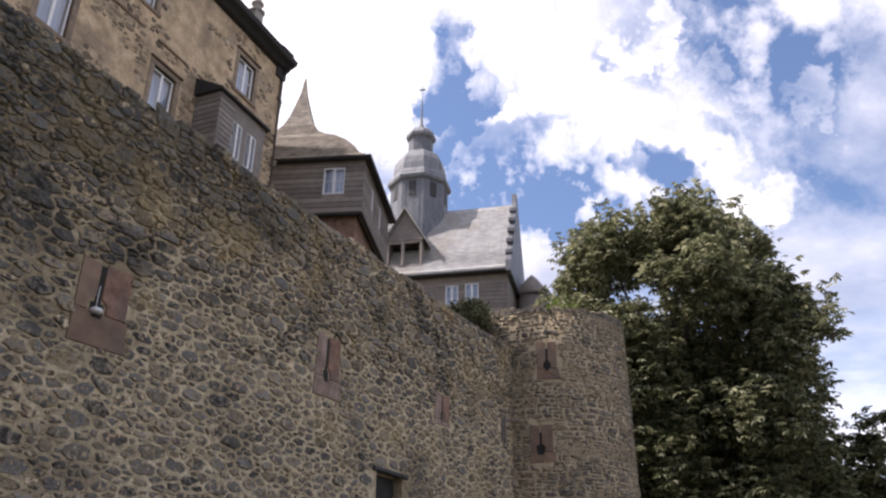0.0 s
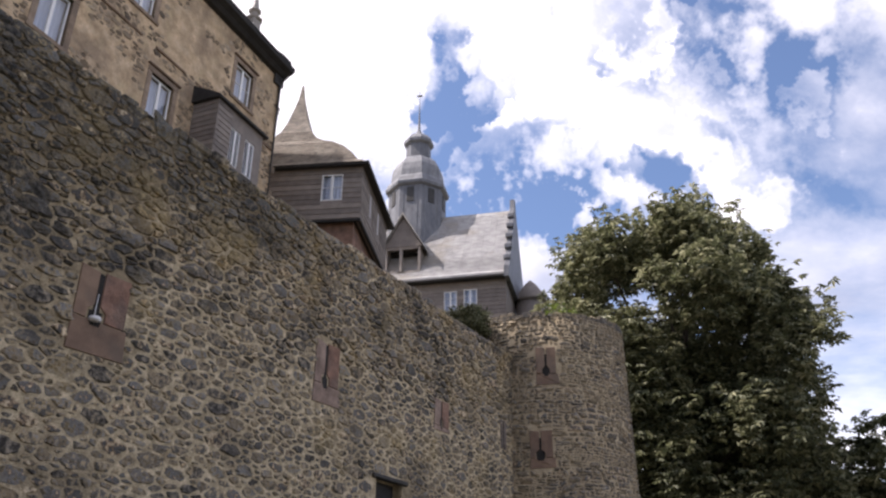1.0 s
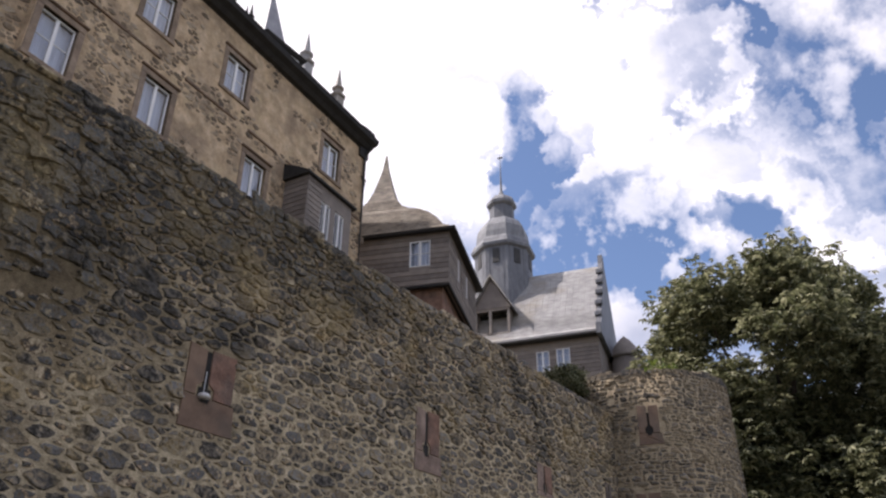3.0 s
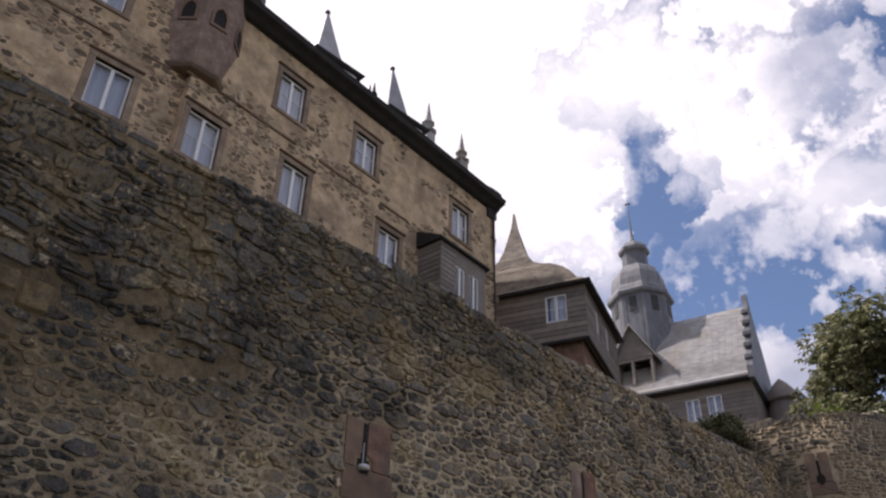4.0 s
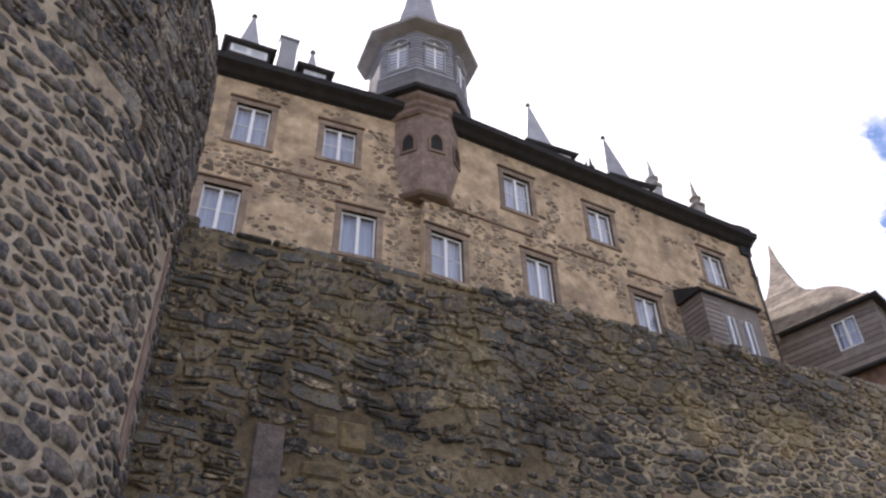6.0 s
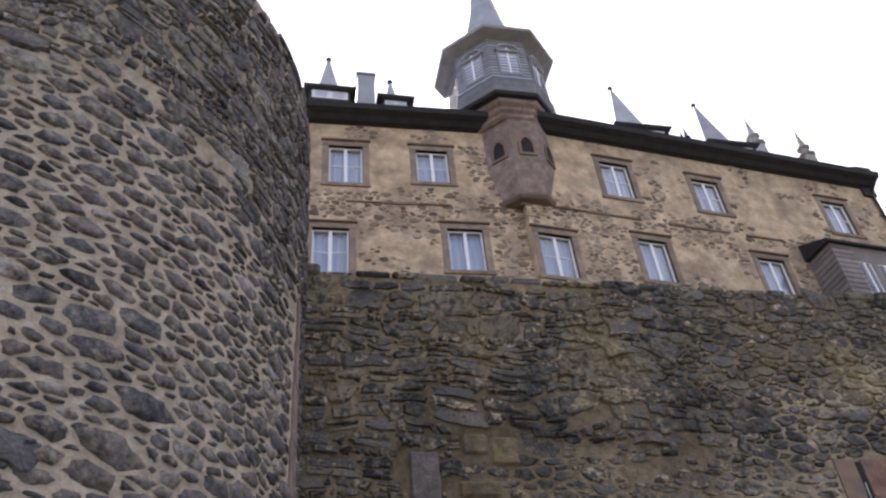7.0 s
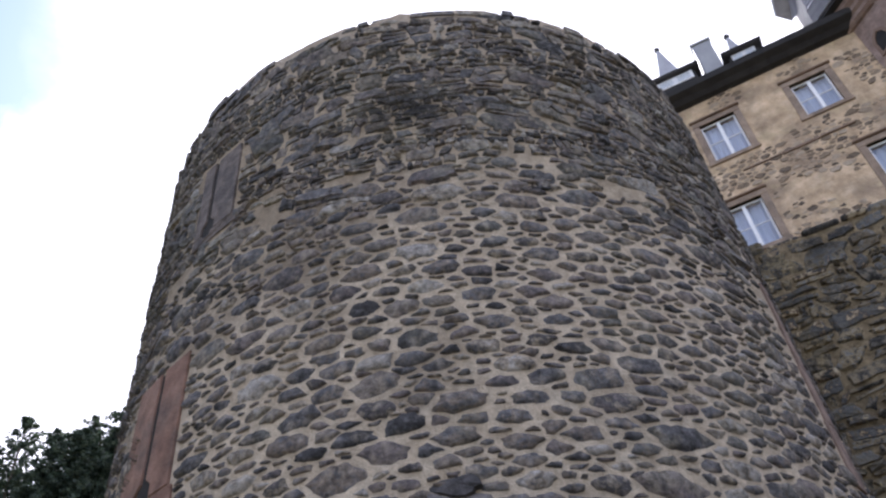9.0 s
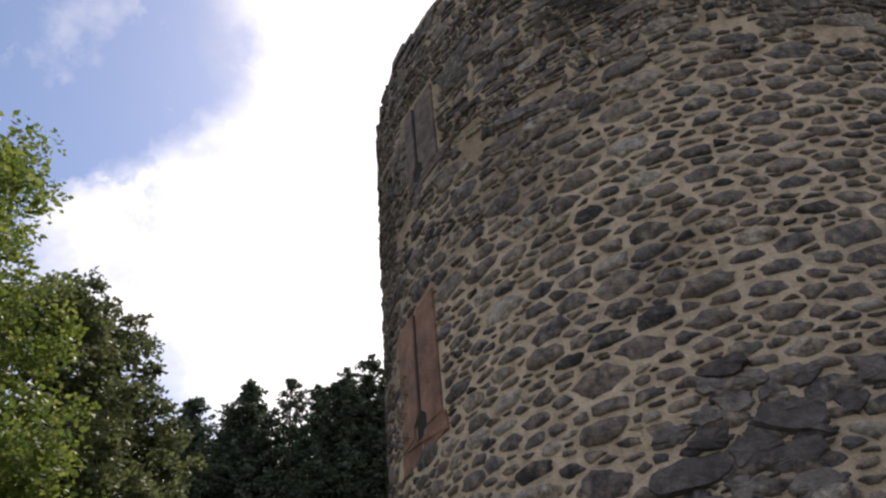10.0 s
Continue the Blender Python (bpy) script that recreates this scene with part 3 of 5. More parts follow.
for a, b in ((29.05, 29.2), (29.28, 29.45)):
    part("loophole_slab", Shape().box(a, -0.035, 7.35, b, 0.05, 8.3, 0.015), M_GREYSLAB, curtain)
part("upright_slab", Shape().box(5.74, -0.05, 6.15, 6.18, 0.05, 7.32, 0.03), M_GREYSLAB, curtain, "tall grey-pink stone slab set in the wall")
for a, b, c, d in ((6.55, 6.95, 7.3, 7.62), (6.98, 7.42, 7.12, 7.58), (6.45, 7.1, 6.62, 6.86)):
    part("ochre_block", Shape().box(a, -0.05, c, b, 0.05, d, 0.04), M_OCHRE, curtain, "yellow ochre sandstone block")
part("niche_lintel", Shape().box(21.6, -0.09, 5.25, 23.2, 0.1, 5.37, 0.03), M_IRON, curtain, "dark flat lintel")
# added near-black sheet paints the shade inside the niche
part("niche_board", Shape().box(21.82, 0.25, 3.7, 22.98, 0.3, 5.25, 0.01), M_DARK, curtain, "near-black sheet standing in for the niche's shade")

# ---- near round tower ----
TX, TY, TR, TAPER, TTOP = -1.207, -0.086, 5.36, 0.012, 13.7
near_tower = tagged(thing("round_tower", "massive round tower of grey rubble stones in pale mortar", "castle tower"), kind="structure")
part("mortar_core", round_wall(Shape(), TX, TY, TR, 0, TTOP, TAPER), M_MORTAR, near_tower, "pale sandy lime mortar", True)


def on_tower(u, v, d):
    """u: metres along the tower's girth from the back, at its mean radius."""
    a, r = math.pi + u / TR, TR - TAPER * (v - 7) + d
    return (TX + r * math.cos(a), TY + r * math.sin(a), v)


girth = lambda deg: TR * radians(deg + 180)
TSLABS = [(girth(-108.5), girth(-99.5), 10.1, 11.9, girth(-105.2), 0.1, 10.3, M_GREYSLAB, 0.1), (girth(-116.5), girth(-104.0), 6.05, 8.15, girth(-109.8), 0.12, 6.35, M_RED, 0.13)]
for x0, x1, z0, z1, sx, sw, sill, mat, hole in TSLABS:
    for s in loophole(x0, x1, z0, z1, sx, sw, sill, mat, on_tower, 0.035, hole):
        part("loophole_slab", s, mat, near_tower, "worn sandstone slab")
    # no opening is cut here: a dark sheet paints the shade inside
    a, b = sx - 0.14, sx + 0.14
    part("slit", Shape().add([on_tower(a, sill - 0.1, 0.006), on_tower(b, sill - 0.1, 0.006), on_tower(b, z1 - 0.05, 0.006), on_tower(a, z1 - 0.05, 0.006)], [(0, 1, 2, 3)]), M_SHADE, near_tower, "dark sheet painting the firing gap's shade")
for k, (z0, z1) in enumerate(((5.9, 6.75), (6.77, 7.6), (7.62, 8.3), (8.32, 9.1))):
    a, b = girth(-15.0 + k * 0.7), girth(-11.5)
    part("corner_slab", Shape().rings([[on_tower(u, z, d) for u, z in ((a, z0), (b, z0), (b, z1), (a, z1))] for d in (-0.05, 0.03)]), M_DRUM, near_tower, "pinkish sandstone block")

# ---- far round tower ----
FX, FY, FR, FTOP = 33.1, 0.0, 3.12, 12.2
far_tower = tagged(thing("round_tower", "distant round tower of tan rubble at the end of the wall", "castle tower"), kind="structure")
part("mortar_core", round_wall(Shape(), FX, FY, FR, 0, FTOP, 0.015, 56, 0.9), M_TANMORTAR, far_tower, "tan weathered mortar", True)


def on_far(u, v, d):
    a, r = math.pi + u / FR, FR - 0.015 * (v - 7) + d
    return (FX + r * math.cos(a), FY + r * math.sin(a), v)


fgirth = lambda deg: FR * radians(deg + 180)
FSLABS = [(fgirth(-163), fgirth(-150.5), 9.6, 10.95, fgirth(-156.8), 0.08, 10.0, M_BROWN, 0.09), (fgirth(-168.5), fgirth(-155), 6.8, 8.05, fgirth(-162.4), 0.07, 7.15, M_BROWN, 0.13)]
for x0, x1, z0, z1, sx, sw, sill, mat, hole in FSLABS:
    for s in loophole(x0, x1, z0, z1, sx, sw, sill, mat, on_far, 0.05, hole):
        part("loophole_slab", s, mat, far_tower)
    # again a dark sheet on the mortar in place of a shaded hole
    a, b = sx - 0.14, sx + 0.14
    part("slit", Shape().add([on_far(a, sill - 0.1, 0.006), on_far(b, sill - 0.1, 0.006), on_far(b, z1 - 0.25, 0.006), on_far(a, z1 - 0.25, 0.006)], [(0, 1, 2, 3)]), M_SHADE, far_tower, "dark sheet painting the firing gap's shade")


# ---- windows ----
def window(parent, x0, z0, x1, z1, y, bars=2, curtain=True, surround=M_JAMB, name="window", t=0.058):
    """A two-leaf casement in an opening of the wall whose face is y: white frame, mullion, bars, panes, a curtain, and a stone surround."""
    w = new(name)
    w.parent = parent
    f, m = Shape(), t * 0.93
    yy = y + 0.1
    for a, b, c, d in ((x0, z0, x0 + t, z1), (x1 - t, z0, x1, z1), (x0 + t, z0, x1 - t, z0 + t), (x0 + t, z1 - t, x1 - t, z1)):
        f.box(a, yy, b, c, yy + 0.07, d, 0.008)
    part("frame", f, M_WHITE, w, "white painted timber frame")
    mid = (x0 + x1) / 2
    part("mullion", Shape().box(mid - m, yy - 0.012, z0 + t, mid + m, yy + 0.07, z1 - t, 0.01), M_WHITE, w)
    for k in range(1, bars):
        z = z0 + (z1 - z0) * k / bars
        for a, b in ((x0 + t, mid - m), (mid + m, x1 - t)):
            part("glazing_bar", Shape().box(a, yy + 0.01, z - 0.013, b, yy + 0.05, z + 0.013), M_WHITE, w)
    for a, b in ((x0 + t, mid - m), (mid + m, x1 - t)):
        pane = part("pane", Shape().box(a, yy + 0.028, z0 + t, b, yy + 0.034, z1 - t), M_GLASS, w, "clear window glass")
        pane.visible_shadow = False
    if curtain:
        c, n = Shape(), 28
        xs = [x0 + (x1 - x0) * i / n for i in range(n + 1)]
        c.add([(x, yy + 0.2 + 0.012 * math.sin(i * 1.3 + x0), z) for z in (z0, z1) for i, x in enumerate(xs)], [(i, i + 1, n + 2 + i, n + 1 + i) for i in range(n)])
        part("curtain", c, M_CURTAIN, w, "pale curtain tinted with the sky's reflection")
    if surround:
        s = 0.2
        for nm, a, b, c, d, e in (("jamb", x0 - s, z0, x0, z1, 0.025), ("jamb", x1, z0, x1 + s, z1, 0.025), ("lintel", x0 - s, z1, x1 + s, z1 + s, 0.03), ("sill", x0 - s - 0.03, z0 - 0.14, x1 + s + 0.03, z0, 0.06)):
            part(nm, Shape().box(a, y - e, b, c, y + 0.12, d, 0.015), surround, w)
        part("drip_mould", Shape().box(x0 - s - 0.05, y - 0.1, z1 + s, x1 + s + 0.05, y + 0.05, z1 + s + 0.07, 0.02), M_BROWN, w)
    return w


# ---- the palace ----
A_SLOPE, A_OFF, B_SLOPE, B_OFF, STEP = -0.031, 6.97, 0.103, 5.22, 10.9
EAVE = 22.3


def facade_frame(slope, off):
    """A frame whose x runs along a facade, at true x where the slope is small, and whose y = 0 is its face."""
    a = math.atan(slope)
    return Matrix.LocRotScale((0, off, 0), Euler((0, 0, a)), (1 / math.cos(a), 1, 1))


palace = thing("palace_wing", "three-storey castle wing with patched ochre plaster and white windows", "castle building")
WIN_A = [(4.46, 16.1, 5.52, 17.78), (8.43, 16.35, 9.5, 17.95), (4.9, 19.64, 5.96, 21.3), (7.66, 19.85, 8.7, 21.3)]
WIN_B = [(11.12, 16.08, 12.2, 17.72), (14.5, 16.4, 15.5, 18.05), (18.8, 16.4, 19.82, 17.95), (13.9, 19.8, 14.95, 21.4), (17.37, 19.78, 18.4, 21.28), (22.7, 19.72, 23.72, 21.25)]
for nm, x0, x1, wins, sl, off in (("wall", -10.0, STEP, WIN_A, A_SLOPE, A_OFF), ("wall", STEP + 0.002, 25.42, WIN_B, B_SLOPE, B_OFF)):
    wall = part(nm, panel(Shape(), x0, x1, 9.0, EAVE, 0.0, 0.5, wins), M_PLASTER, palace, "crumbling ochre plaster over rubble")
    wall.matrix_local = facade_frame(sl, off)
    for x, z, xb, zb in wins:
        w = window(palace, x, z, xb, zb, 0.0, 2 if z > 19 else 1 + (z < 16.2))
        w.matrix_local = facade_frame(sl, off)
    # string course between the storeys
    rng = random.Random(int(x1))
    x = x0 + 0.1
    while x < x1 - 0.5:
        e = min(x1 - 0.05, x + rng.uniform(0.5, 1.3))
        if rng.random() < 0.8:
            block = Shape().box(x, -0.035 - rng.uniform(0, 0.03), 18.85 + rng.uniform(-0.02, 0.02), e - 0.012, 0.05, 18.93 + rng.uniform(-0.02, 0.02), 0.015)
            part("string_course", block, M_BROWN, palace, "worn stone string course").matrix_local = facade_frame(sl, off)
        x = e
    # stones laid bare where the plaster has fallen
    bare = Shape()
    for poly, r in cells(x1 - x0, EAVE - 14.0, (0.12, 0.085, 0.06, 0.045), 1.6, rng, [(a - x0 - 0.3, c - 14.3, b - x0 + 0.3, d - 13.6) for a, c, b, d in wins]):
        u, v = x0 + poly[0][0], 14.0 + poly[0][1]
        n = noise.noise(Vector((u * 0.42, v * 0.55, 3.0))) + 0.5 * noise.noise(Vector((u * 1.3, v * 1.3, 8.0)))
        low = (-0.2 if v < 18.6 else (-0.36 if v < 19.4 else 0.16)) - (0.25 if u > 23.6 else 0)
        if u < 3.5 or n < low or rng.random() < 0.22:
            continue
        bare.add(*stone(poly, r, 0.014, 0.013 * rng.uniform(0.4, 1.5), rng, lambda a, b, d: (x0 + a, -d, 14.0 + b)))
    bare_ob = tagged(part("bare_rubble", bare, M_FIELD, palace, "bare rubble stones in the plaster"), kind="stuff")
    bare_ob.matrix_local = facade_frame(sl, off)
shell = Shape()
shell.box(-10, 7.6, 9, -9.5, 18, EAVE).box(-9.5, 17.5, 9, 25.4, 18, EAVE).box(24.9, 8.3, 9, 25.4, 17.5, EAVE)
shell.box(-9.5, 7.9, 18.4, 24.9, 17.5, 18.7).box(-9.5, 7.9, 15.2, 24.9, 17.5, 15.5).box(-9.5, 7.9, 22.0, 24.9, 17.5, 22.28)
part("side_wall", shell, M_PLASTER, palace)
# dark wooden eaves with a coved soffit, and the slate roof above
for x0, x1, sl, off in ((-10.3, STEP, A_SLOPE, A_OFF), (STEP + 0.002, 25.55, B_SLOPE, B_OFF)):
    prof = [(0.0, EAVE + 0.02), (-0.18, EAVE + 0.06), (-0.32, EAVE + 0.18), (-0.54, EAVE + 0.27), (-0.6, EAVE + 0.46), (-0.5, EAVE + 0.56), (0.3, EAVE + 0.75), (0.3, EAVE + 0.02)]
    part("eaves_cornice", Shape().rings([[(x, y, z) for y, z in prof] for x in (x0, x1)]), M_DARK, palace, "dark timber eaves cornice, underside shade in its colour").matrix_local = facade_frame(sl, off)
    roof = [(-0.4, EAVE + 0.55), (-0.45, EAVE + 0.64), (5.4, EAVE + 7.6), (11.6, EAVE + 0.5), (11.6, EAVE + 0.43), (5.4, EAVE + 7.45)]
    part("roof", Shape().rings([[(x, y, z) for y, z in roof] for x in (x0, x1)]), M_SLATE, palace, "grey slate roof").matrix_local = facade_frame(sl, off)
# downpipe at the corner
part("downpipe", Shape().tube([(25.32, 7.74, 9.6), (25.32, 7.74, EAVE - 0.3), (25.36, 7.4, EAVE + 0.1)], [0.06] * 3), M_IRON, palace, "dark metal downpipe")
# gable end with scrolls and pinnacles
gable = Shape()
steps = [(0.1, 0.3), (0.3, 0.75), (0.75, 1.15), (1.3, 1.4), (1.5, 2.2), (2.3, 2.9), (3.3, 3.6), (3.9, 4.3), (4.3, 5.7), (5.5, 7.4), (6.2, 8.6), (6.9, 7.4), (8.0, 5.7), (9.0, 4.2), (10.2, 2.6), (11.8, 0.3)]
gable.rings([[(x, 7.6 + y, EAVE + z) for y, z in steps + [(11.8, -0.4), (0.1, -0.4)]] for x in (24.95, 25.48)])
part("gable", gable, M_DARK, palace, "dark scrolled gable")


def scroll(x, y, z, r):
    """A rolled stone scroll on the gable's slope."""
    s = Shape()
    ring = [[(x + dx, y + rr * math.cos(2 * math.pi * i / 14), z + rr * math.sin(2 * math.pi * i / 14)) for i in range(14)] for dx, rr in ((-0.6, r * 0.5), (-0.5, r * 0.9), (-0.1, r), (0.3, r * 0.95), (0.36, r * 0.6))]
    return s.rings(ring)


for y, z, r in ((7.75, EAVE + 0.62, 0.42), (8.5, EAVE + 1.5, 0.3), (10.4, EAVE + 3.9, 0.45)):
    part("scroll", scroll(25.15, y, z, r), M_DARK, palace, "dark stone scroll", True)


def pinnacle(x, y, z, h):
    s = Shape()
    k = h / 2.0
    s.box(x - 0.24 * k, y - 0.24 * k, z - 0.3, x + 0.24 * k, y + 0.24 * k, z + 0.3 * k, 0.03)
    s.lathe(x, y, [(0.34 * k, z + 0.3 * k), (0.4 * k, z + 0.36 * k), (0.28 * k, z + 0.42 * k), (0.17 * k, z + 0.5 * k), (0.17 * k, z + 0.75 * k), (0.3 * k, z + 0.82 * k), (0.28 * k, z + 0.88 * k), (0.19 * k, z + 0.92 * k), (0.1 * k, z + 1.5 * k), (0.015, z + 2.1 * k)], 8, 0.39)
    return s


for x, y, z, h in ((24.85, 9.2, 25.25, 1.9), (25.1, 11.8, 28.7, 2.3)):
    part("pinnacle", pinnacle(x, y, z, h), M_SLATE, palace, "grey stone pinnacle")


def roof_dormer(parent, x, w, front, brow, deep, tip):
    """A dormer with a broad dark brow over a low white light, and a tall hipped slate spire with a ball; deep: how far back the tip stands."""
    d = new("dormer")
    d.parent = parent
    h = w / 2
    part("cheek", Shape().box(x - h, front, brow - 1.3, x + h, front + 2.0, brow, 0.02), M_DARK, d)
    part("dormer_frame", Shape().box(x - h + 0.1, front - 0.05, brow - 0.46, x + h - 0.1, front - 0.002, brow - 0.06, 0.01), M_WHITE, d, "white dormer window frame")
    for k in (-1, 1):
        part("pane", Shape().box(x + k * h * 0.42 - h * 0.3, front - 0.056, brow - 0.4, x + k * h * 0.42 + h * 0.3, front - 0.052, brow - 0.13), M_GLASS, d)
    part("brow", Shape().rings([[(x + sx * (h + e), front + (-0.05 - e if sy < 0 else 2.0), z) for sx, sy in ((-1, -1), (1, -1), (1, 1), (-1, 1))] for e, z in ((0.0, brow - 0.06), (0.14, brow - 0.03), (0.2, brow + 0.06), (0.14, brow + 0.14), (-0.1, brow + 0.24))]), M_DARK, d, "dark flat brow")
    y, hs, rise = front + deep, min(h * 0.92, deep * 0.9), tip - brow
    part("spire", Shape().rings([[(x + sx * r, y + sy * r, z) for sx, sy in ((-1, -1), (1, -1), (1, 1), (-1, 1))] for r, z in ((hs * 1.08, brow + 0.1), (hs * 0.84, brow + 0.1 + rise * 0.1), (hs * 0.62, brow + rise * 0.3), (hs * 0.4, brow + rise * 0.55), (0.05, tip - 0.18))]), M_PALE, d, "tall grey slate spire")
    part("ball", Shape().lathe(x, y, [(0.02, tip - 0.2), (0.09, tip - 0.15), (0.12, tip - 0.07), (0.09, tip + 0.01), (0.01, tip + 0.05)], 10), M_IRON, d, "dark ball finial", True)
    return d


roof_dormer(palace, 17.02, 2.0, 8.25, 25.2, 1.25, 29.3)
roof_dormer(palace, 20.98, 1.9, 8.6, 25.1, 1.2, 29.1)
roof_dormer(palace, 4.98, 1.5, 8.2, 25.72, 1.25, 29.3)
roof_dormer(palace, 7.38, 1.0, 8.2, 25.5, 1.0, 27.9)
part("chimney", Shape().box(5.98, 8.1, 24.0, 6.62, 8.75, 26.75, 0.03).box(5.93, 8.05, 26.75, 6.67, 8.8, 26.86, 0.02), M_ZINC, palace, "slate-clad chimney")
for x, y, z in ((17.75, 9.2, 26.3), (19.9, 9.6, 26.7), (19.6, 9.5, 26.3)):
    part("roof_knob", pinnacle(x, y, z - 0.6, 1.1), M_DARK, palace, "small dark stone finial")
# stone oriel with a slate turret on it
OX, OY, OZ = 11.15, 7.12, 18.9
oriel = new("oriel")
oriel.parent = palace
tagged(oriel, "red sandstone oriel under a slate turret")
part("corbel", Shape().lathe(OX, OY, [(0.88, OZ - 0.02), (1.06, OZ + 0.02), (1.13, OZ + 0.12), (1.12, OZ + 0.2), (1.0, OZ + 0.24)], 8, math.pi / 8), M_BROWN, oriel, "dark stone corbel")
part("drum", Shape().lathe(OX, OY, [(1.0, OZ + 0.2), (1.24, OZ + 1.5), (1.27, OZ + 1.65), (1.27, 22.4)], 8, math.pi / 8), M_DRUM, oriel, "red sandstone drum")
part("cornice", Shape().lathe(OX - 0.12, OY + 0.02, [(1.28, 22.3), (1.38, 22.38), (1.4, 22.5), (1.5, 22.58), (1.52, 22.7), (1.66, 22.8), (1.7, 22.94), (1.6, 23.0)], 8, math.pi / 8), M_DRUM, oriel, "moulded stone cornice")
part("drip_edge", Shape().lathe(OX - 0.2, OY + 0.03, [(1.6, 22.95), (1.86, 22.98), (1.9, 23.06), (1.84, 23.14)], 8, math.pi / 8), M_DARK, oriel, "dark lead drip edge")
R8 = 1.275 * math.cos(math.pi / 8)
for k in range(3):
    a = radians(-135 + 45 * k)
    m = Matrix.Translation((OX + R8 * math.cos(a), OY + R8 * math.sin(a), 20.72)) @ Matrix.Rotation(a + math.pi / 2, 4, "Z")
    arch = [(-0.2, 0.0), (0.2, 0.0), (0.2, 0.42), (0.14, 0.6), (0.0, 0.74), (-0.14, 0.6), (-0.2, 0.42)]
    outer = [(x * 1.45, -0.1 if z == 0 else z * 1.16) for x, z in arch]
    ring = Shape().rings([[(x, y, z) for x, z in p] for p, y in ((outer, 0.02), (outer, -0.05), (arch, -0.05), (arch, 0.02))], False, False)
    part("arch_frame", ring, M_BROWN, oriel, "pointed stone window frame").matrix_local = m
    part("arch_pane", Shape().rings([[(x, y, z) for x, z in arch] for y in (-0.004, -0.012)]), M_SHADE, oriel, "dark pointed window").matrix_local = m
turret = new("turret")
turret.parent = palace
tagged(turret, "octagonal slate-clad turret with arched windows and a spire")
TTX, TTY = OX - 0.2, OY + 0.03
part("turret_wall", Shape().lathe(TTX, TTY, [(1.8, 23.1), (1.84, 23.2), (1.8, 23.9), (1.78, 23.95), (1.72, 26.2)], 8, math.pi / 8), M_PALE, turret, "pale grey slate cladding")
for k in range(22):
    w = 1.92 - 0.005 * k if k < 8 else 1.815 - 0.004 * (k - 8)
    part("slate_course", Shape().lathe(TTX, TTY, [(w, 23.12 + 0.1 * k if k < 8 else 23.92 + 0.16 * (k - 8)), (w + 0.004, 23.135 + 0.1 * k if k < 8 else 23.94 + 0.16 * (k - 8)), (w - 0.06, 23.235 + 0.1 * k if k < 8 else 24.09 + 0.16 * (k - 8))], 8, math.pi / 8), M_PALE, turret, "lapped grey slates")
part("turret_back", Shape().box(TTX - 1.62, TTY + 0.1, 22.6, TTX + 1.62, TTY + 2.6, 26.15, 0.03), M_PALE, turret, "slate-hung back of the turret")
part("turret_cornice", Shape().lathe(TTX, TTY, [(1.7, 26.1), (2.24, 26.18), (2.28, 26.28), (2.05, 26.38)], 8, math.pi / 8), M_SLATE, turret, "grey projecting eaves")
part("turret_spire", Shape().lathe(TTX, TTY, [(2.04, 26.38), (1.5, 26.9), (1.05, 27.9), (0.7, 29.5), (0.35, 31.9), (0.05, 34.0)], 8, math.pi / 8), M_PALE, turret, "slate spire")
for a in (-135, -90, -45):
    rr, aa = 1.76 * math.cos(math.pi / 8), radians(a)
    m = Matrix.Translation((TTX + rr * math.cos(aa), TTY + rr * math.sin(aa), 24.12)) @ Matrix.Rotation(aa + math.pi / 2, 4, "Z")
    w = new("turret_window")
    w.parent = turret
    w.matrix_local = m
    arch = [(0.4 * math.cos(math.pi * i / 8), 1.2 + 0.35 * math.sin(math.pi * i / 8)) for i in range(9)]
    pts = [(-0.4, 0.0), (0.4, 0.0)] + arch
    inn = [(x * 0.84, 0.07 + z * 0.93) for x, z in pts]
    part("arched_frame", Shape().rings([[(x, y, z) for x, z in p] for p, y in ((pts, 0.05), (pts, -0.07), (inn, -0.07), (inn, 0.05))], False, False), M_ZINC, w)
    part("arched_pane", Shape().rings([[(x, y, z) for x, z in inn] for y in (0.0, -0.012)]), M_CURTAIN, w, "pale blind in the same sky-reflection tint")
    part("cross_bar", Shape().box(-0.035, -0.05, 0.07, 0.035, -0.014, 1.5, 0.005).box(-0.33, -0.045, 0.98, 0.33, -0.016, 1.04, 0.005), M_WHITE, w, "white cross bars")
    part("hood", Shape().rings([[(x * s, y, z + dz) for x, z in arch] for s, y, dz in ((1.0, -0.02, 0.0), (1.0, -0.13, 0.02), (1.12, -0.13, 0.08), (1.12, -0.02, 0.08))], False, False), M_SLATE, w, "grey arched hood")
# slate-hung bay with two windows
bay = new("bay_window")
bay.parent = palace
tagged(bay, "grey slate-hung bay window under a sloping roof")
bay.matrix_local = facade_frame(B_SLOPE, B_OFF - 1.05)
BH = [(21.75, 16.05, 22.3, 17.42), (22.55, 16.05, 23.1, 17.42)]
part("bay_wall", panel(Shape(), 20.95, 23.5, 14.8, 18.05, 0.0, 0.1, BH), M_LAP, bay)
for k in (20.95, 23.4):
    part("bay_side", Shape().box(k, 0.1, 14.8, k + 0.1, 1.05, 18.05), M_LAP, bay)
part("bay_floor", Shape().rings([[(x, y, z) for x, y in ((20.97 + e, e), (23.48 - e, e), (23.48 - e, 1.05), (20.97 + e, 1.05))] for e, z in ((0.5, 14.0), (0.0, 14.8))]), M_LAP, bay)
part("bay_roof", Shape().rings([[(x, -0.14, 18.03), (x, -0.14, 18.12), (x, 1.05, 18.75), (x, 1.05, 18.05)] for x in (20.8, 23.65)]), M_DARK, bay, "dark lead-edged roof")
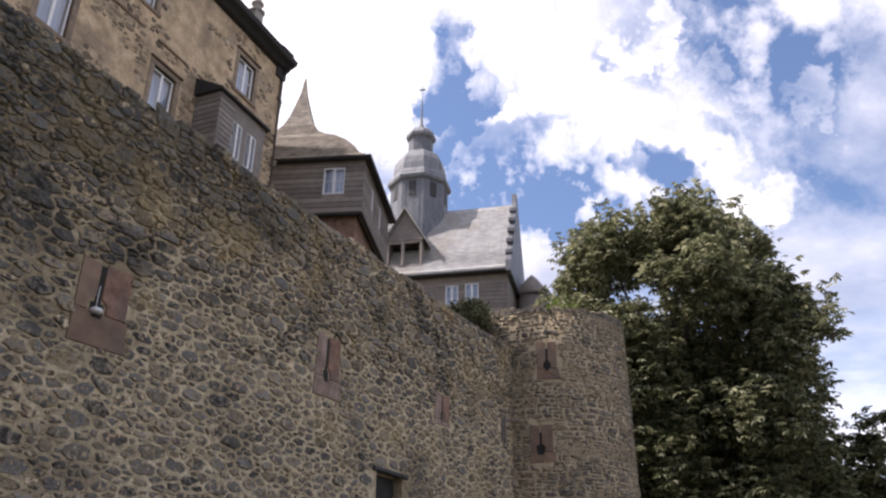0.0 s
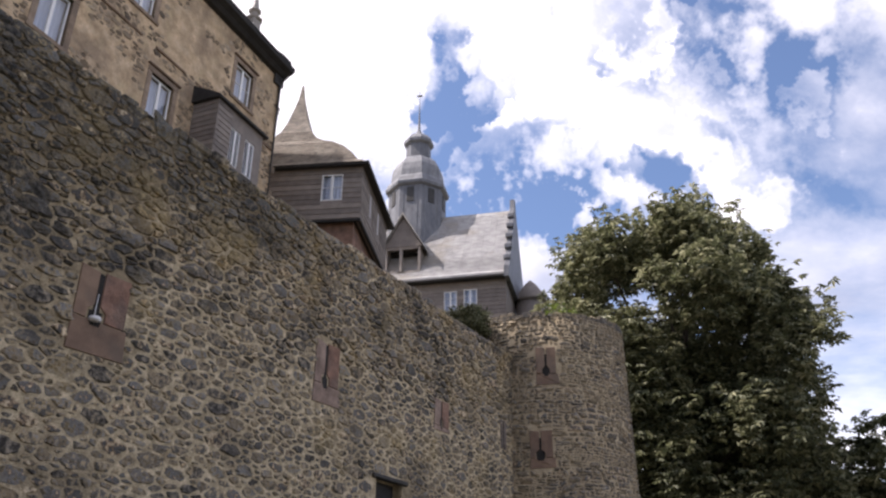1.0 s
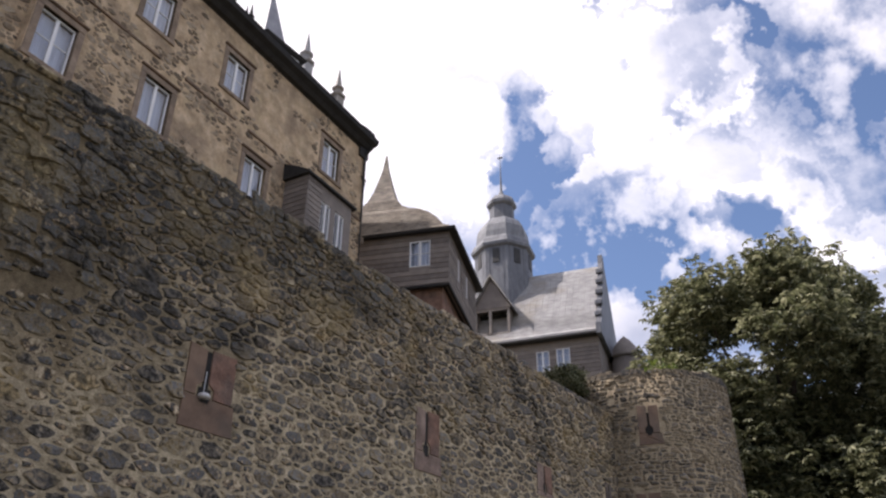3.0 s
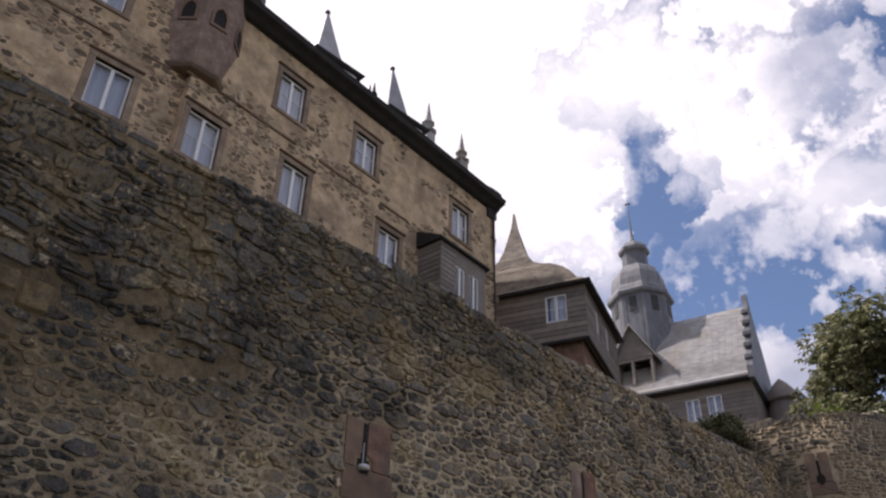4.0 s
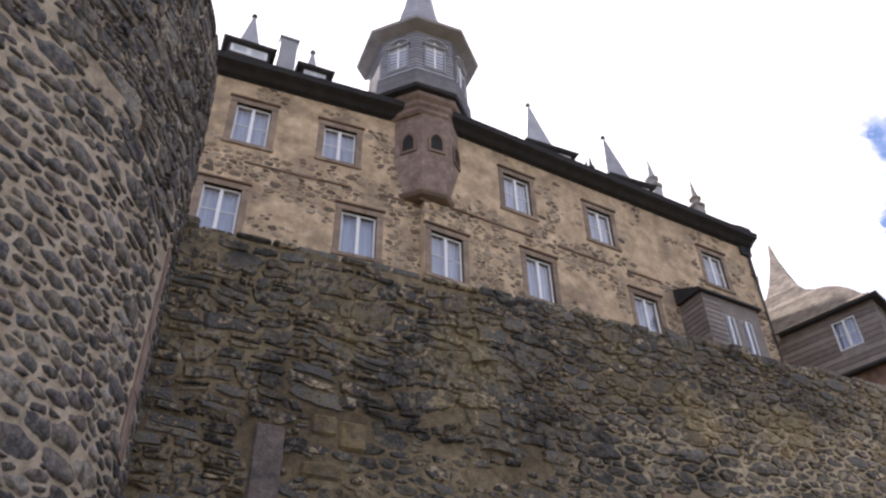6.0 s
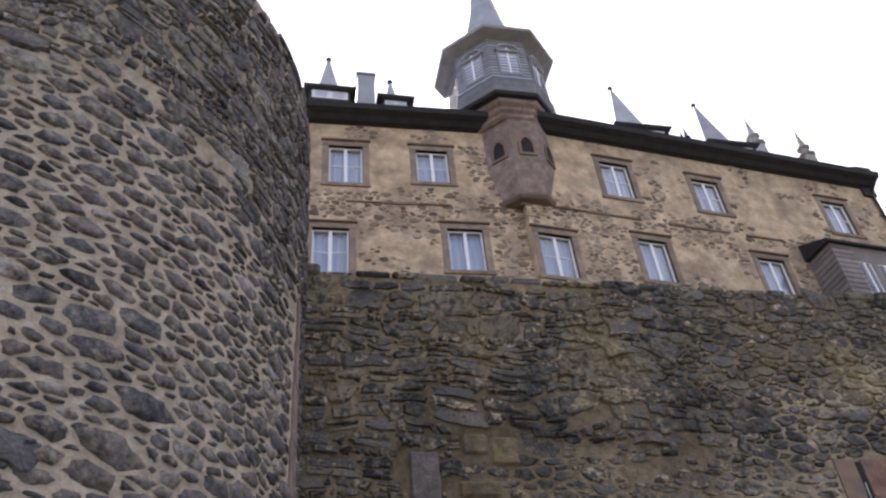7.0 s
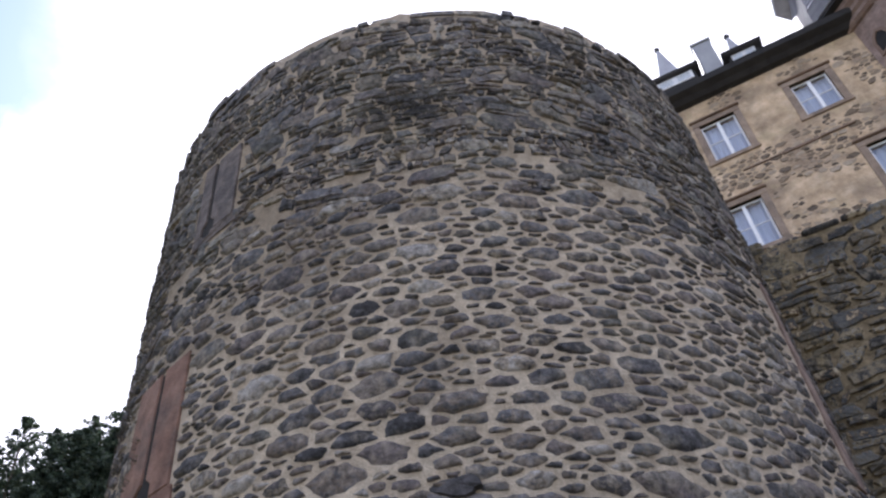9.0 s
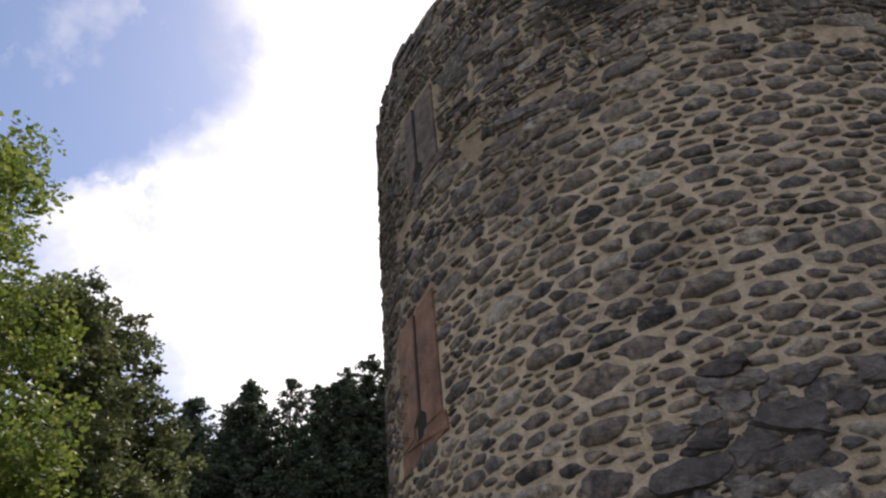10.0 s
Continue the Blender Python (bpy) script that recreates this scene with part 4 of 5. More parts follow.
for k in range(16):
    part("slate_course", Shape().rings([[(20.94, -0.012, 14.85 + 0.2 * k), (20.94, -0.03, 14.85 + 0.2 * k), (20.94, -0.008, 15.05 + 0.2 * k)], [(21.72, -0.012, 14.85 + 0.2 * k), (21.72, -0.03, 14.85 + 0.2 * k), (21.72, -0.008, 15.05 + 0.2 * k)]]).rings([[(20.938, 0.0, 14.85 + 0.2 * k), (20.92, 0.0, 14.85 + 0.2 * k), (20.942, 0.0, 15.05 + 0.2 * k)], [(20.938, 1.04, 14.85 + 0.2 * k), (20.92, 1.04, 14.85 + 0.2 * k), (20.942, 1.04, 15.05 + 0.2 * k)]]), M_LAP, bay)
for h in BH:
    w = window(palace, *h, -0.08, 1, False, None, t=0.04)
    w.matrix_local = facade_frame(B_SLOPE, B_OFF - 1.05)
# near-black sheet in place of the unlit room
part("bay_inside", Shape().box(21.1, 0.5, 15.0, 23.35, 0.55, 17.9), M_SHADE, bay)


# ---- slate-clad tower house ----
ANGLE = -68.3


def lap_siding(shape, x0, x1, z0, z1, y, step, holes=(), along="x"):
    """Overlapping boards, each proud at its lower edge, left out over openings; on a face y = const or, along y, on x = const."""
    k = 0
    while z0 + k * step < z1:
        a, b = z0 + k * step, min(z1, z0 + (k + 1) * step + 0.02)
        spans = [(x0, x1)]
        for h in holes:
            if h[1] < b and h[3] > a:
                spans = [s for u, v in spans for s in ((u, min(v, h[0])), (max(u, h[2]), v)) if s[1] > s[0]]
        for u, v in spans:
            prof = [(0.0, a), (-0.035, a + 0.005), (-0.03, a + 0.03), (-0.006, b), (0.0, b)]
            if along == "x":
                shape.rings([[(e, y + d, z) for d, z in prof] for e in (u, v)])
            else:
                shape.rings([[(y - d, e, z) for d, z in prof] for e in (u, v)])
        k += 1
    return shape


house = thing("tower_house", "square house clad in weathered slate with a curved pointed roof", "house", at=pose(29.25, 6.22, 0, 0, 0, ANGLE))
HW = [(-1.72, 18.25, -0.8, 19.5), (-5.2, 18.25, -4.3, 19.5)]
part("base_wall", Shape().box(-7.0, 0.3, 8.5, -0.3, 5.3, 17.35, 0.03), M_RED, house, "red sandstone lower storey")
for k, (a, b, z) in enumerate(((-1.6, -0.9, 16.2), (-2.6, -1.9, 15.6), (-0.88, -0.32, 15.4), (-3.3, -2.4, 16.5))):
    part("ashlar", Shape().box(a, 0.27, z, b, 0.33, z + 0.38, 0.02), M_BROWN if k % 2 else M_RED, house)
part("upper_wall", panel(Shape(), -7.3, 0.0, 17.33, 19.95, 0.0, 0.2, HW).box(-7.3, 5.4, 17.33, 0.0, 5.6, 19.95).box(-7.3, 0.2, 17.33, -7.1, 5.4, 19.95).box(-0.2, 0.2, 17.33, 0.0, 5.4, 19.95), M_LAP, house)
part("upper_floor", Shape().box(-7.1, 0.2, 17.36, -0.2, 5.4, 17.5), M_DARK, house)
part("cladding", lap_siding(Shape(), -7.32, 0.02, 17.37, 19.9, -0.002, 0.24, HW), M_LAP, house, "grey lapped slate boards")
part("cladding", lap_siding(Shape(), 0.0, 5.6, 17.37, 19.9, 0.002, 0.24, [(1.5, 18.3, 2.3, 19.5), (3.2, 18.3, 4.0, 19.5)], "y"), M_LAP, house)
part("jetty_beam", Shape().box(-7.32, -0.04, 17.23, 0.04, 0.12, 17.35, 0.02).box(-0.08, 0.12, 17.23, 0.04, 5.62, 17.35, 0.02), M_DARK, house, "dark jetty beam")
for h in HW:
    window(house, *h, -0.1, 2, True, None)
for y0 in (1.5, 3.2):
    w = window(house, y0, 18.3, y0 + 0.8, 19.5, -0.1, 2, True, None)
    w.matrix_local = pose(-0.01, 0, 0, 0, 0, 90)
part("eaves_board", Shape().rings([[(-3.65 + sx * (3.65 + e), 2.8 + sy * (2.8 + e), z) for sx, sy in ((-1, -1), (1, -1), (1, 1), (-1, 1))] for e, z in ((0.0, 19.8), (0.32, 19.78), (0.34, 19.9), (0.1, 20.0))]), M_DARK, house, "dark eaves board")
curve = [(1.09, 19.88), (0.98, 20.15), (0.88, 20.75), (0.76, 21.3), (0.6, 21.85), (0.44, 22.25), (0.31, 22.7), (0.21, 23.3), (0.14, 24.0), (0.085, 24.8), (0.042, 25.5), (0.01, 26.4)]
bell = []
for r, z in curve:
    c = 0.75 * min(1, r)
    ring = []
    for sx, sy in ((-1, -1), (1, -1), (1, 1), (-1, 1)):
        ring.append((sx, sy))
    pts = []
    for (ax, ay), (bx, by) in zip(ring, ring[1:] + ring[:1]):
        for t in (0.0, 0.25, 0.5, 0.75):
            pts.append((-3.65 - 0.25 * (1 - min(1, r)) + 3.5 * r * (ax + (bx - ax) * t), 2.8 + 2.9 * r * (ay + (by - ay) * t), z))
    bell.append(pts)
part("roof", Shape().rings(bell), M_OLDSLATE, house, "curved slate roof drawn up to a point")
for k in range(26):
    z = 19.95 + k * 0.13
    for (r0, z0), (r1, z1) in zip(curve, curve[1:]):
        if z0 <= z < z1:
            r = r0 + (r1 - r0) * (z - z0) / (z1 - z0)
            ring = Shape().rings([[(-3.65 - 0.25 * (1 - min(1, r)) + sx * (3.5 * r + e), 2.8 + sy * (2.9 * r + e), z + dz) for sx, sy in ((-1, -1), (1, -1), (1, 1), (-1, 1))] for e, dz in ((0.0, 0.0), (0.02, 0.0), (0.0, 0.05))], False, False)
            part("slate_course", ring, M_OLDSLATE, house)

# ---- church ----
church = thing("church", "slate-roofed castle chapel with an octagonal belfry and dormer", "church", at=pose(45.88, 7.19, 0, 0, 0, ANGLE - 6))
CW = [(-3.77, 19.5, -2.98, 20.8), (-2.56, 19.55, -1.74, 20.85), (-6.2, 19.5, -5.4, 20.8)]
part("nave_wall", panel(Shape(), -10.0, 0.0, 8.5, 21.6, 0.25, 0.3, CW).box(-10, 6.5, 8.5, 0.0, 6.8, 21.6).box(-10, 0.55, 8.5, -9.7, 6.5, 21.6).box(-0.3, 0.55, 8.5, 0.0, 6.5, 21.6), M_LAP, church)
part("cladding", lap_siding(Shape(), -10.0, 0.02, 14.0, 21.5, 0.248, 0.26, CW), M_LAP, church, "weathered lapped slate boards")
part("attic_floor", Shape().box(-9.7, 0.55, 18.0, -0.3, 6.5, 18.2), M_DARK, church)
for h in CW[:2]:
    window(church, *h, 0.14, 3, True, None)
roof_line = [(-0.3, 21.5), (-0.3, 21.62), (0.2, 22.0), (1.0, 23.15), (3.5, 27.7), (6.0, 23.15), (7.1, 21.62), (7.1, 21.5)]
part("roof", Shape().rings([[(x, y, z) for y, z in roof_line] for x in (-10.2, 0.0)]), M_SLATE, church, "pale grey slate roof")
part("eaves_board", Shape().box(-10.2, -0.32, 21.36, 0.05, 0.24, 21.5, 0.02), M_DARK, church)
rng = random.Random(11)
course = Shape()
for k in range(34):
    t = k / 34
    y, z = 0.2 + 3.2 * t, 22.0 + 5.5 * t
    n = 26
    for i in range(n):
        a, b = -10.1 + 10.05 * i / n, -10.1 + 10.05 * (i + 1) / n - 0.01
        d = rng.uniform(0.01, 0.03) + (0.12 * max(0.0, math.sin(math.pi * min(1, t / 0.28))) if t < 0.28 else 0)
        course.rings([[(x, y - 0.03 - d * 0.2, z - 0.02), (x, y - 0.05 - d * 0.3, z), (x, y + 0.08, z + 0.18), (x, y + 0.1, z + 0.16)] for x in (a, b)])
tagged(part("slate_cover", course, M_SLATE, church, "rows of pale grey slates"), kind="stuff")
gb = [(-0.35, 21.3), (-0.35, 22.0), (-0.1, 22.0), (0.3, 22.7), (1.15, 23.9), (2.2, 25.9), (3.1, 27.7), (3.25, 28.4), (3.75, 28.4), (3.9, 27.7), (5.0, 25.8), (7.15, 22.0), (7.15, 21.3)]
part("gable", Shape().rings([[(x, y, z) for y, z in gb] for x in (0.0, 0.3)]), M_LEAD, church, "dark slate-faced gable")
for t in (0.12, 0.3, 0.48, 0.66, 0.84):
    y, z = 3.2 * t, 22.1 + 5.6 * t
    part("verge_knob", Shape().box(-0.1, y - 0.22, z - 0.1, 0.36, y + 0.1, z + 0.22, 0.05), M_LEAD, church)
# dormer
part("dormer_wall", panel(Shape(), -7.6, -5.35, 22.0, 24.2, 0.35, 0.12, [(-7.5, 22.5, -6.68, 24.0), (-6.5, 22.5, -5.5, 24.0)]).box(-7.6, 0.47, 22.0, -7.5, 3.0, 24.2).box(-5.45, 0.47, 22.0, -5.35, 3.0, 24.2), M_LAP, church, "slate-hung dormer")
# near-black sheet paints the shade behind the dormer's openings
part("dormer_inside", Shape().box(-7.5, 1.2, 22.2, -5.45, 1.25, 24.1), M_SHADE, church, "near-black sheet painting the dormer's inner shade")
part("dormer_post", Shape().box(-6.68, 0.28, 22.45, -6.5, 0.4, 24.05, 0.02), M_LAP, church)
part("dormer_roof", Shape().rings([[(-7.95, y, 23.95), (-6.5, y, 26.35), (-5.0, y, 23.9), (-5.1, y, 24.15), (-6.5, y, 26.55), (-7.9, y, 24.2)] for y in (0.05, 3.4)]), M_SLATE, church, "steep slate dormer roof")
part("dormer_gable", Shape().rings([[(-7.7, y, 24.15), (-5.25, y, 24.15), (-6.5, y, 26.3)] for y in (0.3, 0.42)]), M_LAP, church)
# belfry
BX, BY, T8 = -6.52, 3.7, math.pi / 8
belfry = new("belfry")
belfry.parent = church
tagged(belfry, "octagonal grey belfry with a bell-shaped dome and lantern")
part("shaft", Shape().lathe(BX, BY, [(2.02, 23.5), (2.0, 29.7)], 8, T8), M_LEAD, belfry, "grey lead-clad shaft")
part("cornice", Shape().lathe(BX, BY, [(2.0, 29.55), (2.22, 29.65), (2.26, 29.85), (2.2, 29.95), (2.1, 30.25), (1.9, 30.3)], 8, T8), M_LEAD, belfry)
part("dome", Shape().lathe(BX, BY, [(2.0, 30.25), (1.88, 30.5), (1.85, 31.0), (1.76, 31.5), (1.5, 32.0), (1.15, 32.35), (0.9, 32.5)], 8, T8), M_LEAD, belfry, "bell-shaped grey dome")
part("lantern", Shape().lathe(BX, BY, [(0.9, 32.4), (0.88, 33.7)], 8, T8), M_LEAD, belfry)
part("lantern_cap", Shape().lathe(BX, BY, [(0.9, 33.6), (1.08, 33.75), (1.1, 33.95), (1.0, 34.15), (0.75, 34.45), (0.3, 34.65), (0.1, 35.2), (0.06, 36.2), (0.02, 37.6)], 8, T8), M_LEAD, belfry, "small domed cap with a spike")
part("weather_vane", Shape().tube([(BX, BY, 37.3), (BX, BY, 38.6)], [0.02, 0.015]).box(BX - 0.2, BY - 0.01, 38.1, BX + 0.2, BY + 0.01, 38.25), M_IRON, belfry, "thin iron weather vane")
for k in range(8):
    a = k * math.pi / 4
    rr = 2.0 * math.cos(T8)
    m = Matrix.Translation((BX + rr * math.cos(a), BY + rr * math.sin(a), 28.3)) @ Matrix.Rotation(a + math.pi / 2, 4, "Z")
    part("louvre", Shape().box(-0.24, -0.05, 0.0, 0.24, 0.05, 1.1, 0.01), M_IRON, belfry, "dark louvred sound opening").matrix_local = m
    for e in (-1, 1):
        part("seam", Shape().box(-0.02, -0.025, -4.5, 0.02, 0.02, 1.3), M_LEAD, belfry).matrix_local = m @ Matrix.Translation((e * 0.5, 0, 0))
# small round stair turret beyond the gable
part("stair_turret", Shape().lathe(1.0, 4.4, [(0.95, 8.5), (0.95, 21.35)], 18), M_LAP, church, "dark slate stair turret", True)
part("turret_roof", Shape().lathe(1.0, 4.4, [(1.08, 21.3), (1.02, 21.5), (0.75, 22.05), (0.4, 22.55), (0.05, 22.9)], 18), M_LAP, church, "rounded slate cap", True)


# ---- trees ----
def leaf_cloud(shape, centres, per, size, rng, droop=0.0):
    """Small folded leaves about each centre (x, y, z, reach)."""
    for cx, cy, cz, reach in centres:
        for _ in range(per):
            d = Vector((rng.gauss(0, 1), rng.gauss(0, 1), rng.gauss(0, 1))).normalized() * rng.random() ** 0.45
            p = Vector((cx, cy, cz)) + Vector((d.x, d.y, d.z * 0.75)) * reach
            s = size * rng.uniform(0.6, 1.35)
            a = Vector((rng.gauss(0, 1), rng.gauss(0, 1), rng.gauss(0, 0.5) - droop)).normalized()
            b = a.cross(Vector((rng.gauss(0, 1), rng.gauss(0, 1), rng.gauss(0, 1)))).normalized()
            n = a.cross(b)
            tip, left, right = p + a * s, p + a * s * 0.45 + b * s * 0.34 + n * s * 0.12, p + a * s * 0.45 - b * s * 0.34 + n * s * 0.12
            shape.add([tuple(p), tuple(right), tuple(tip), tuple(left)], [(0, 1, 2), (0, 2, 3)])
    return shape


def palm_leaves(shape, centres, per, size, rng):
    """Hanging hand-shaped leaves of five leaflets about each centre (x, y, z, reach)."""
    for cx, cy, cz, reach in centres:
        for _ in range(per):
            d = Vector((rng.gauss(0, 1), rng.gauss(0, 1), rng.gauss(0, 1))).normalized() * rng.random() ** 0.45
            p = Vector((cx, cy, cz)) + Vector((d.x, d.y, d.z * 0.7)) * reach
            s, turn = size * rng.uniform(0.65, 1.3), rng.uniform(0, 6.28)
            tilt = Vector((rng.gauss(0, 0.35), rng.gauss(0, 0.35), 1)).normalized()
            right = tilt.cross(Vector((math.cos(turn), math.sin(turn), 0.1))).normalized()
            ahead = right.cross(tilt)
            for k in range(5):
                a = -1.5 + 0.75 * k
                v = ahead * math.cos(a) + right * math.sin(a)
                side = v.cross(tilt) * s * 0.2
                tip, mid = p + v * s - tilt * s * 0.45, p + v * s * 0.6 - tilt * s * 0.1
                shape.add([tuple(p), tuple(mid - side), tuple(tip), tuple(mid + side)], [(0, 1, 2), (0, 2, 3)])
    return shape


def broad_tree(name, label, x, y, z0, crown, rx, rz, seed, per, size, mat, clumps, trunk=0.5, leaves=leaf_cloud, spread=(0.055, 0.12)):
    """A trunk that forks into limbs, and a crown of leaf clumps with gaps between them; crown: the height of its middle."""
    rng = random.Random(seed)
    tree = thing(name, label, "tree", at=Matrix.Translation((x, y, z0)))
    c = crown - z0
    part("trunk", Shape().tube([(0, 0, -0.3), (0.05, 0, 0.8), (0.12, 0.08, c * 0.35), (0.0, 0.15, c * 0.75), (0.05, 0.1, c + rz * 0.55)], [trunk * 1.3, trunk, trunk * 0.85, trunk * 0.55, 0.06], 10), M_BARK, tree, "brown bark trunk", True)
    centres = []
    many = 46
    lobes = [(2.4 * k + rng.uniform(-0.5, 0.5), max(-0.9, min(0.95, 0.98 - 1.85 * (k + 0.5) / many + rng.uniform(-0.1, 0.1))), rng.uniform(0.66, 0.86)) for k in range(many)]
    rng.shuffle(lobes)
    lobes += [(2.1 * k, rng.uniform(-0.8, 0.6), rng.uniform(0.2, 0.45)) for k in range(22)]
    for k, (a, h, r) in enumerate(lobes):
        flat = math.sqrt(max(0.05, 1 - h * h))
        tip = Vector((rx * r * flat * math.cos(a), rx * r * flat * math.sin(a), c + rz * h * r))
        base = Vector((0.05, 0.1, c * 0.4 + (tip.z - c * 0.4) * 0.25 if tip.z > c * 0.4 else c * 0.3))
        bend = base.lerp(tip, 0.55) + Vector((0, 0, 0.08 * rx))
        if k < 14:
            part("limb", Shape().tube([tuple(base), tuple(bend), tuple(tip)], [trunk * 0.42, trunk * 0.24, 0.04], 6), M_BARK, tree, smooth=True)
        for _ in range(clumps // many):
            d = Vector((rng.gauss(0, 1), rng.gauss(0, 1), rng.gauss(0, 0.9)))
            d = d.normalized() * rng.uniform(0.25, 1.0) * rx * 0.3
            q = tip + d
            centres.append((q.x, q.y, q.z, rng.uniform(*spread) * rx))
    tagged(part("crown", leaves(Shape(), centres, per, size, rng), mat, tree, "dense uneven green foliage"), kind="stuff")
    return tree


def conifer(x, y, z0, h, r, seed):
    """A fir: whorls of boughs that shorten towards a feathery leader."""
    rng = random.Random(seed)
    tree = thing("conifer", "tall dark green conifer in the wood behind the tower", "tree", "dark conifers", at=Matrix.Translation((x, y, z0)))
    part("trunk", Shape().tube([(0, 0, -0.3), (0, 0, h * 0.5), (0, 0, h)], [0.35, 0.2, 0.03], 7), M_BARK, tree)
    centres = []
    for k in range(int(h * 11)):
        t = rng.uniform(0.35, 1.0)
        reach = r * (1 - t) ** 0.75 * rng.uniform(0.3, 1.15) + 0.12
        a, lift = rng.uniform(0, 6.28), rng.uniform(-0.15, 0.35)
        for s in (0.35, 0.65, 0.9, 1.1):
            centres.append((reach * s * math.cos(a), reach * s * math.sin(a), min(h + 0.2, h * t + reach * s * lift), (0.14 + 0.5 * (1 - t)) * (1.35 - s * 0.6)))
    tagged(part("crown", leaf_cloud(Shape(), centres, 9, 0.22, rng, -0.1), M_NEEDLE, tree, "dark feathery needles"), kind="stuff")


broad_tree("chestnut_tree", "big round chestnut tree with dark green leaves behind the wall", 47.6, -2.0, 0.0, 13.5, 7.9, 12.3, 3, 9, 0.33, M_LEAF, 4200, leaves=palm_leaves, spread=(0.05, 0.13))
broad_tree("chestnut_tree", "lower leafy tree beside the big chestnut", 50.2, -11.9, 0.0, 7.2, 4.4, 6.0, 4, 12, 0.32, M_LEAF, 500, 0.3, leaves=palm_leaves)
broad_tree("chestnut_tree", "broad dark tree filling the gap under the chestnut", 55.0, -3.5, 0.0, 6.5, 8.5, 6.5, 5, 40, 0.42, M_LEAF, 900, 0.35)
broad_tree("lime_tree", "tall lime tree with sunlit yellow-green leaves", -19.5, -11.2, 0.0, 11.2, 8.0, 13.6, 8, 70, 0.19, M_LIME, 2800, 0.55, spread=(0.045, 0.1))
broad_tree("lime_tree", "darker lime tree in front of the conifers", -26.2, -2.9, 0.0, 13.2, 6.9, 11.0, 12, 60, 0.23, M_SHADELEAF, 2000, 0.4, spread=(0.045, 0.1))
spots = random.Random(33)
for i in range(46):
    x, y = -44.5 + 0.43 * i + spots.uniform(-1.6, 1.6), 0.3 + 0.62 * i + spots.uniform(-1.5, 1.5)
    conifer(x, y, land(x, y) - 0.1, 23.4 + 0.24 * i + spots.uniform(-1.5, 1.5) - land(x, y), spots.uniform(7.0, 9.0), 40 + i)
for i in range(24):
    a, far = radians(157 - 0.95 * i), 56 + spots.uniform(-2, 3)
    x, y = 3.2 + far * math.cos(a), -11.4 + far * math.sin(a)
    conifer(x, y, land(x, y) - 0.1, 29.5 + 0.16 * i + spots.uniform(-2.2, 1.6) - land(x, y), spots.uniform(7.0, 9.0), 140 + i)
bush = thing("bush", "small clipped round bush on the wall top", "bush", at=Matrix.Translation((29.4, 1.25, 10.7)))
rng = random.Random(6)
part("stem", Shape().tube([(0, 0, -1.0), (0, 0, 0.9)], [0.05, 0.03], 6), M_BARK, bush)
tagged(part("foliage", leaf_cloud(Shape(), [(rng.uniform(-0.62, 0.62), rng.uniform(-0.5, 0.5), 1.35 + rng.uniform(-0.4, 0.36), 0.2) for _ in range(220)], 30, 0.085, rng), M_LEAF, bush, "dense dark green leaves"), kind="stuff")
for x in (31.2, 32.0, 33.2, 34.4):
    weed = thing("weed_tuft", "low green weeds growing on the far tower top", "weed", "weeds on the far tower", at=Matrix.Translation((x, -1.6, FTOP)))
    tagged(part("leaves", leaf_cloud(Shape(), [(rng.gauss(0, 0.3), rng.gauss(0, 0.2), rng.uniform(0.02, 0.25), 0.25) for _ in range(10)], 18, 0.16, rng), M_LIME, weed), kind="stuff")
# dry tuft that hangs from the near tower
tuft = Shape()
for _ in range(420):
    u, v = girth(-70.5) + rng.gauss(0, 0.42), 11.25 + rng.gauss(0, 0.22)
    p = Vector(on_tower(u, v, rng.uniform(0.02, 0.12)))
    q = Vector(on_tower(u + rng.gauss(0, 0.12), v - rng.uniform(-0.05, 0.22), rng.uniform(0.05, 0.2)))
    tuft.add([tuple(p), tuple(q), tuple(p.lerp(q, 0.5) + Vector((0.012, 0.0, 0.02)))], [(0, 1, 2)])
tagged(part("plant_tuft", tuft, M_TUFT), "dry brown plant tuft growing from tower joints", "plant", kind="stuff")

# short grass that grows along the tower's open side
grass = Shape()
for _ in range(46):
    u0, v0 = girth(rng.uniform(-126, -113)), rng.uniform(5.5, 13.3)
    for _ in range(14):
        u, v = u0 + rng.gauss(0, 0.05), v0 + rng.gauss(0, 0.03)
        p, q = Vector(on_tower(u, v, 0.01)), Vector(on_tower(u + rng.gauss(0, 0.05), v + rng.uniform(-0.04, 0.1), rng.uniform(0.06, 0.18)))
        grass.add([tuple(p), tuple(p + Vector((0, 0, 0.012))), tuple(q)], [(0, 1, 2)])
tagged(part("grass_tuft", grass, M_TUFT), "thin dry grass tufts in the tower joints", "grass", kind="stuff")

# small floodlight left in the first loophole
lamp = thing("floodlight", "small pale floodlight lying in the loophole", "lamp", at=Matrix.Translation((13.1, -0.06, 6.38)))
part("housing", Shape().lathe(0, 0, [(0.04, 0.0), (0.1, 0.01), (0.11, 0.04), (0.09, 0.08), (0.03, 0.1)], 9), M_LAMP, lamp, "round pale housing", True)
part("bracket", Shape().tube([(0.0, 0.02, 0.06), (0.02, 0.05, 0.25), (0.03, 0.05, 0.5)], [0.008] * 3, 6), M_LAMP, lamp)

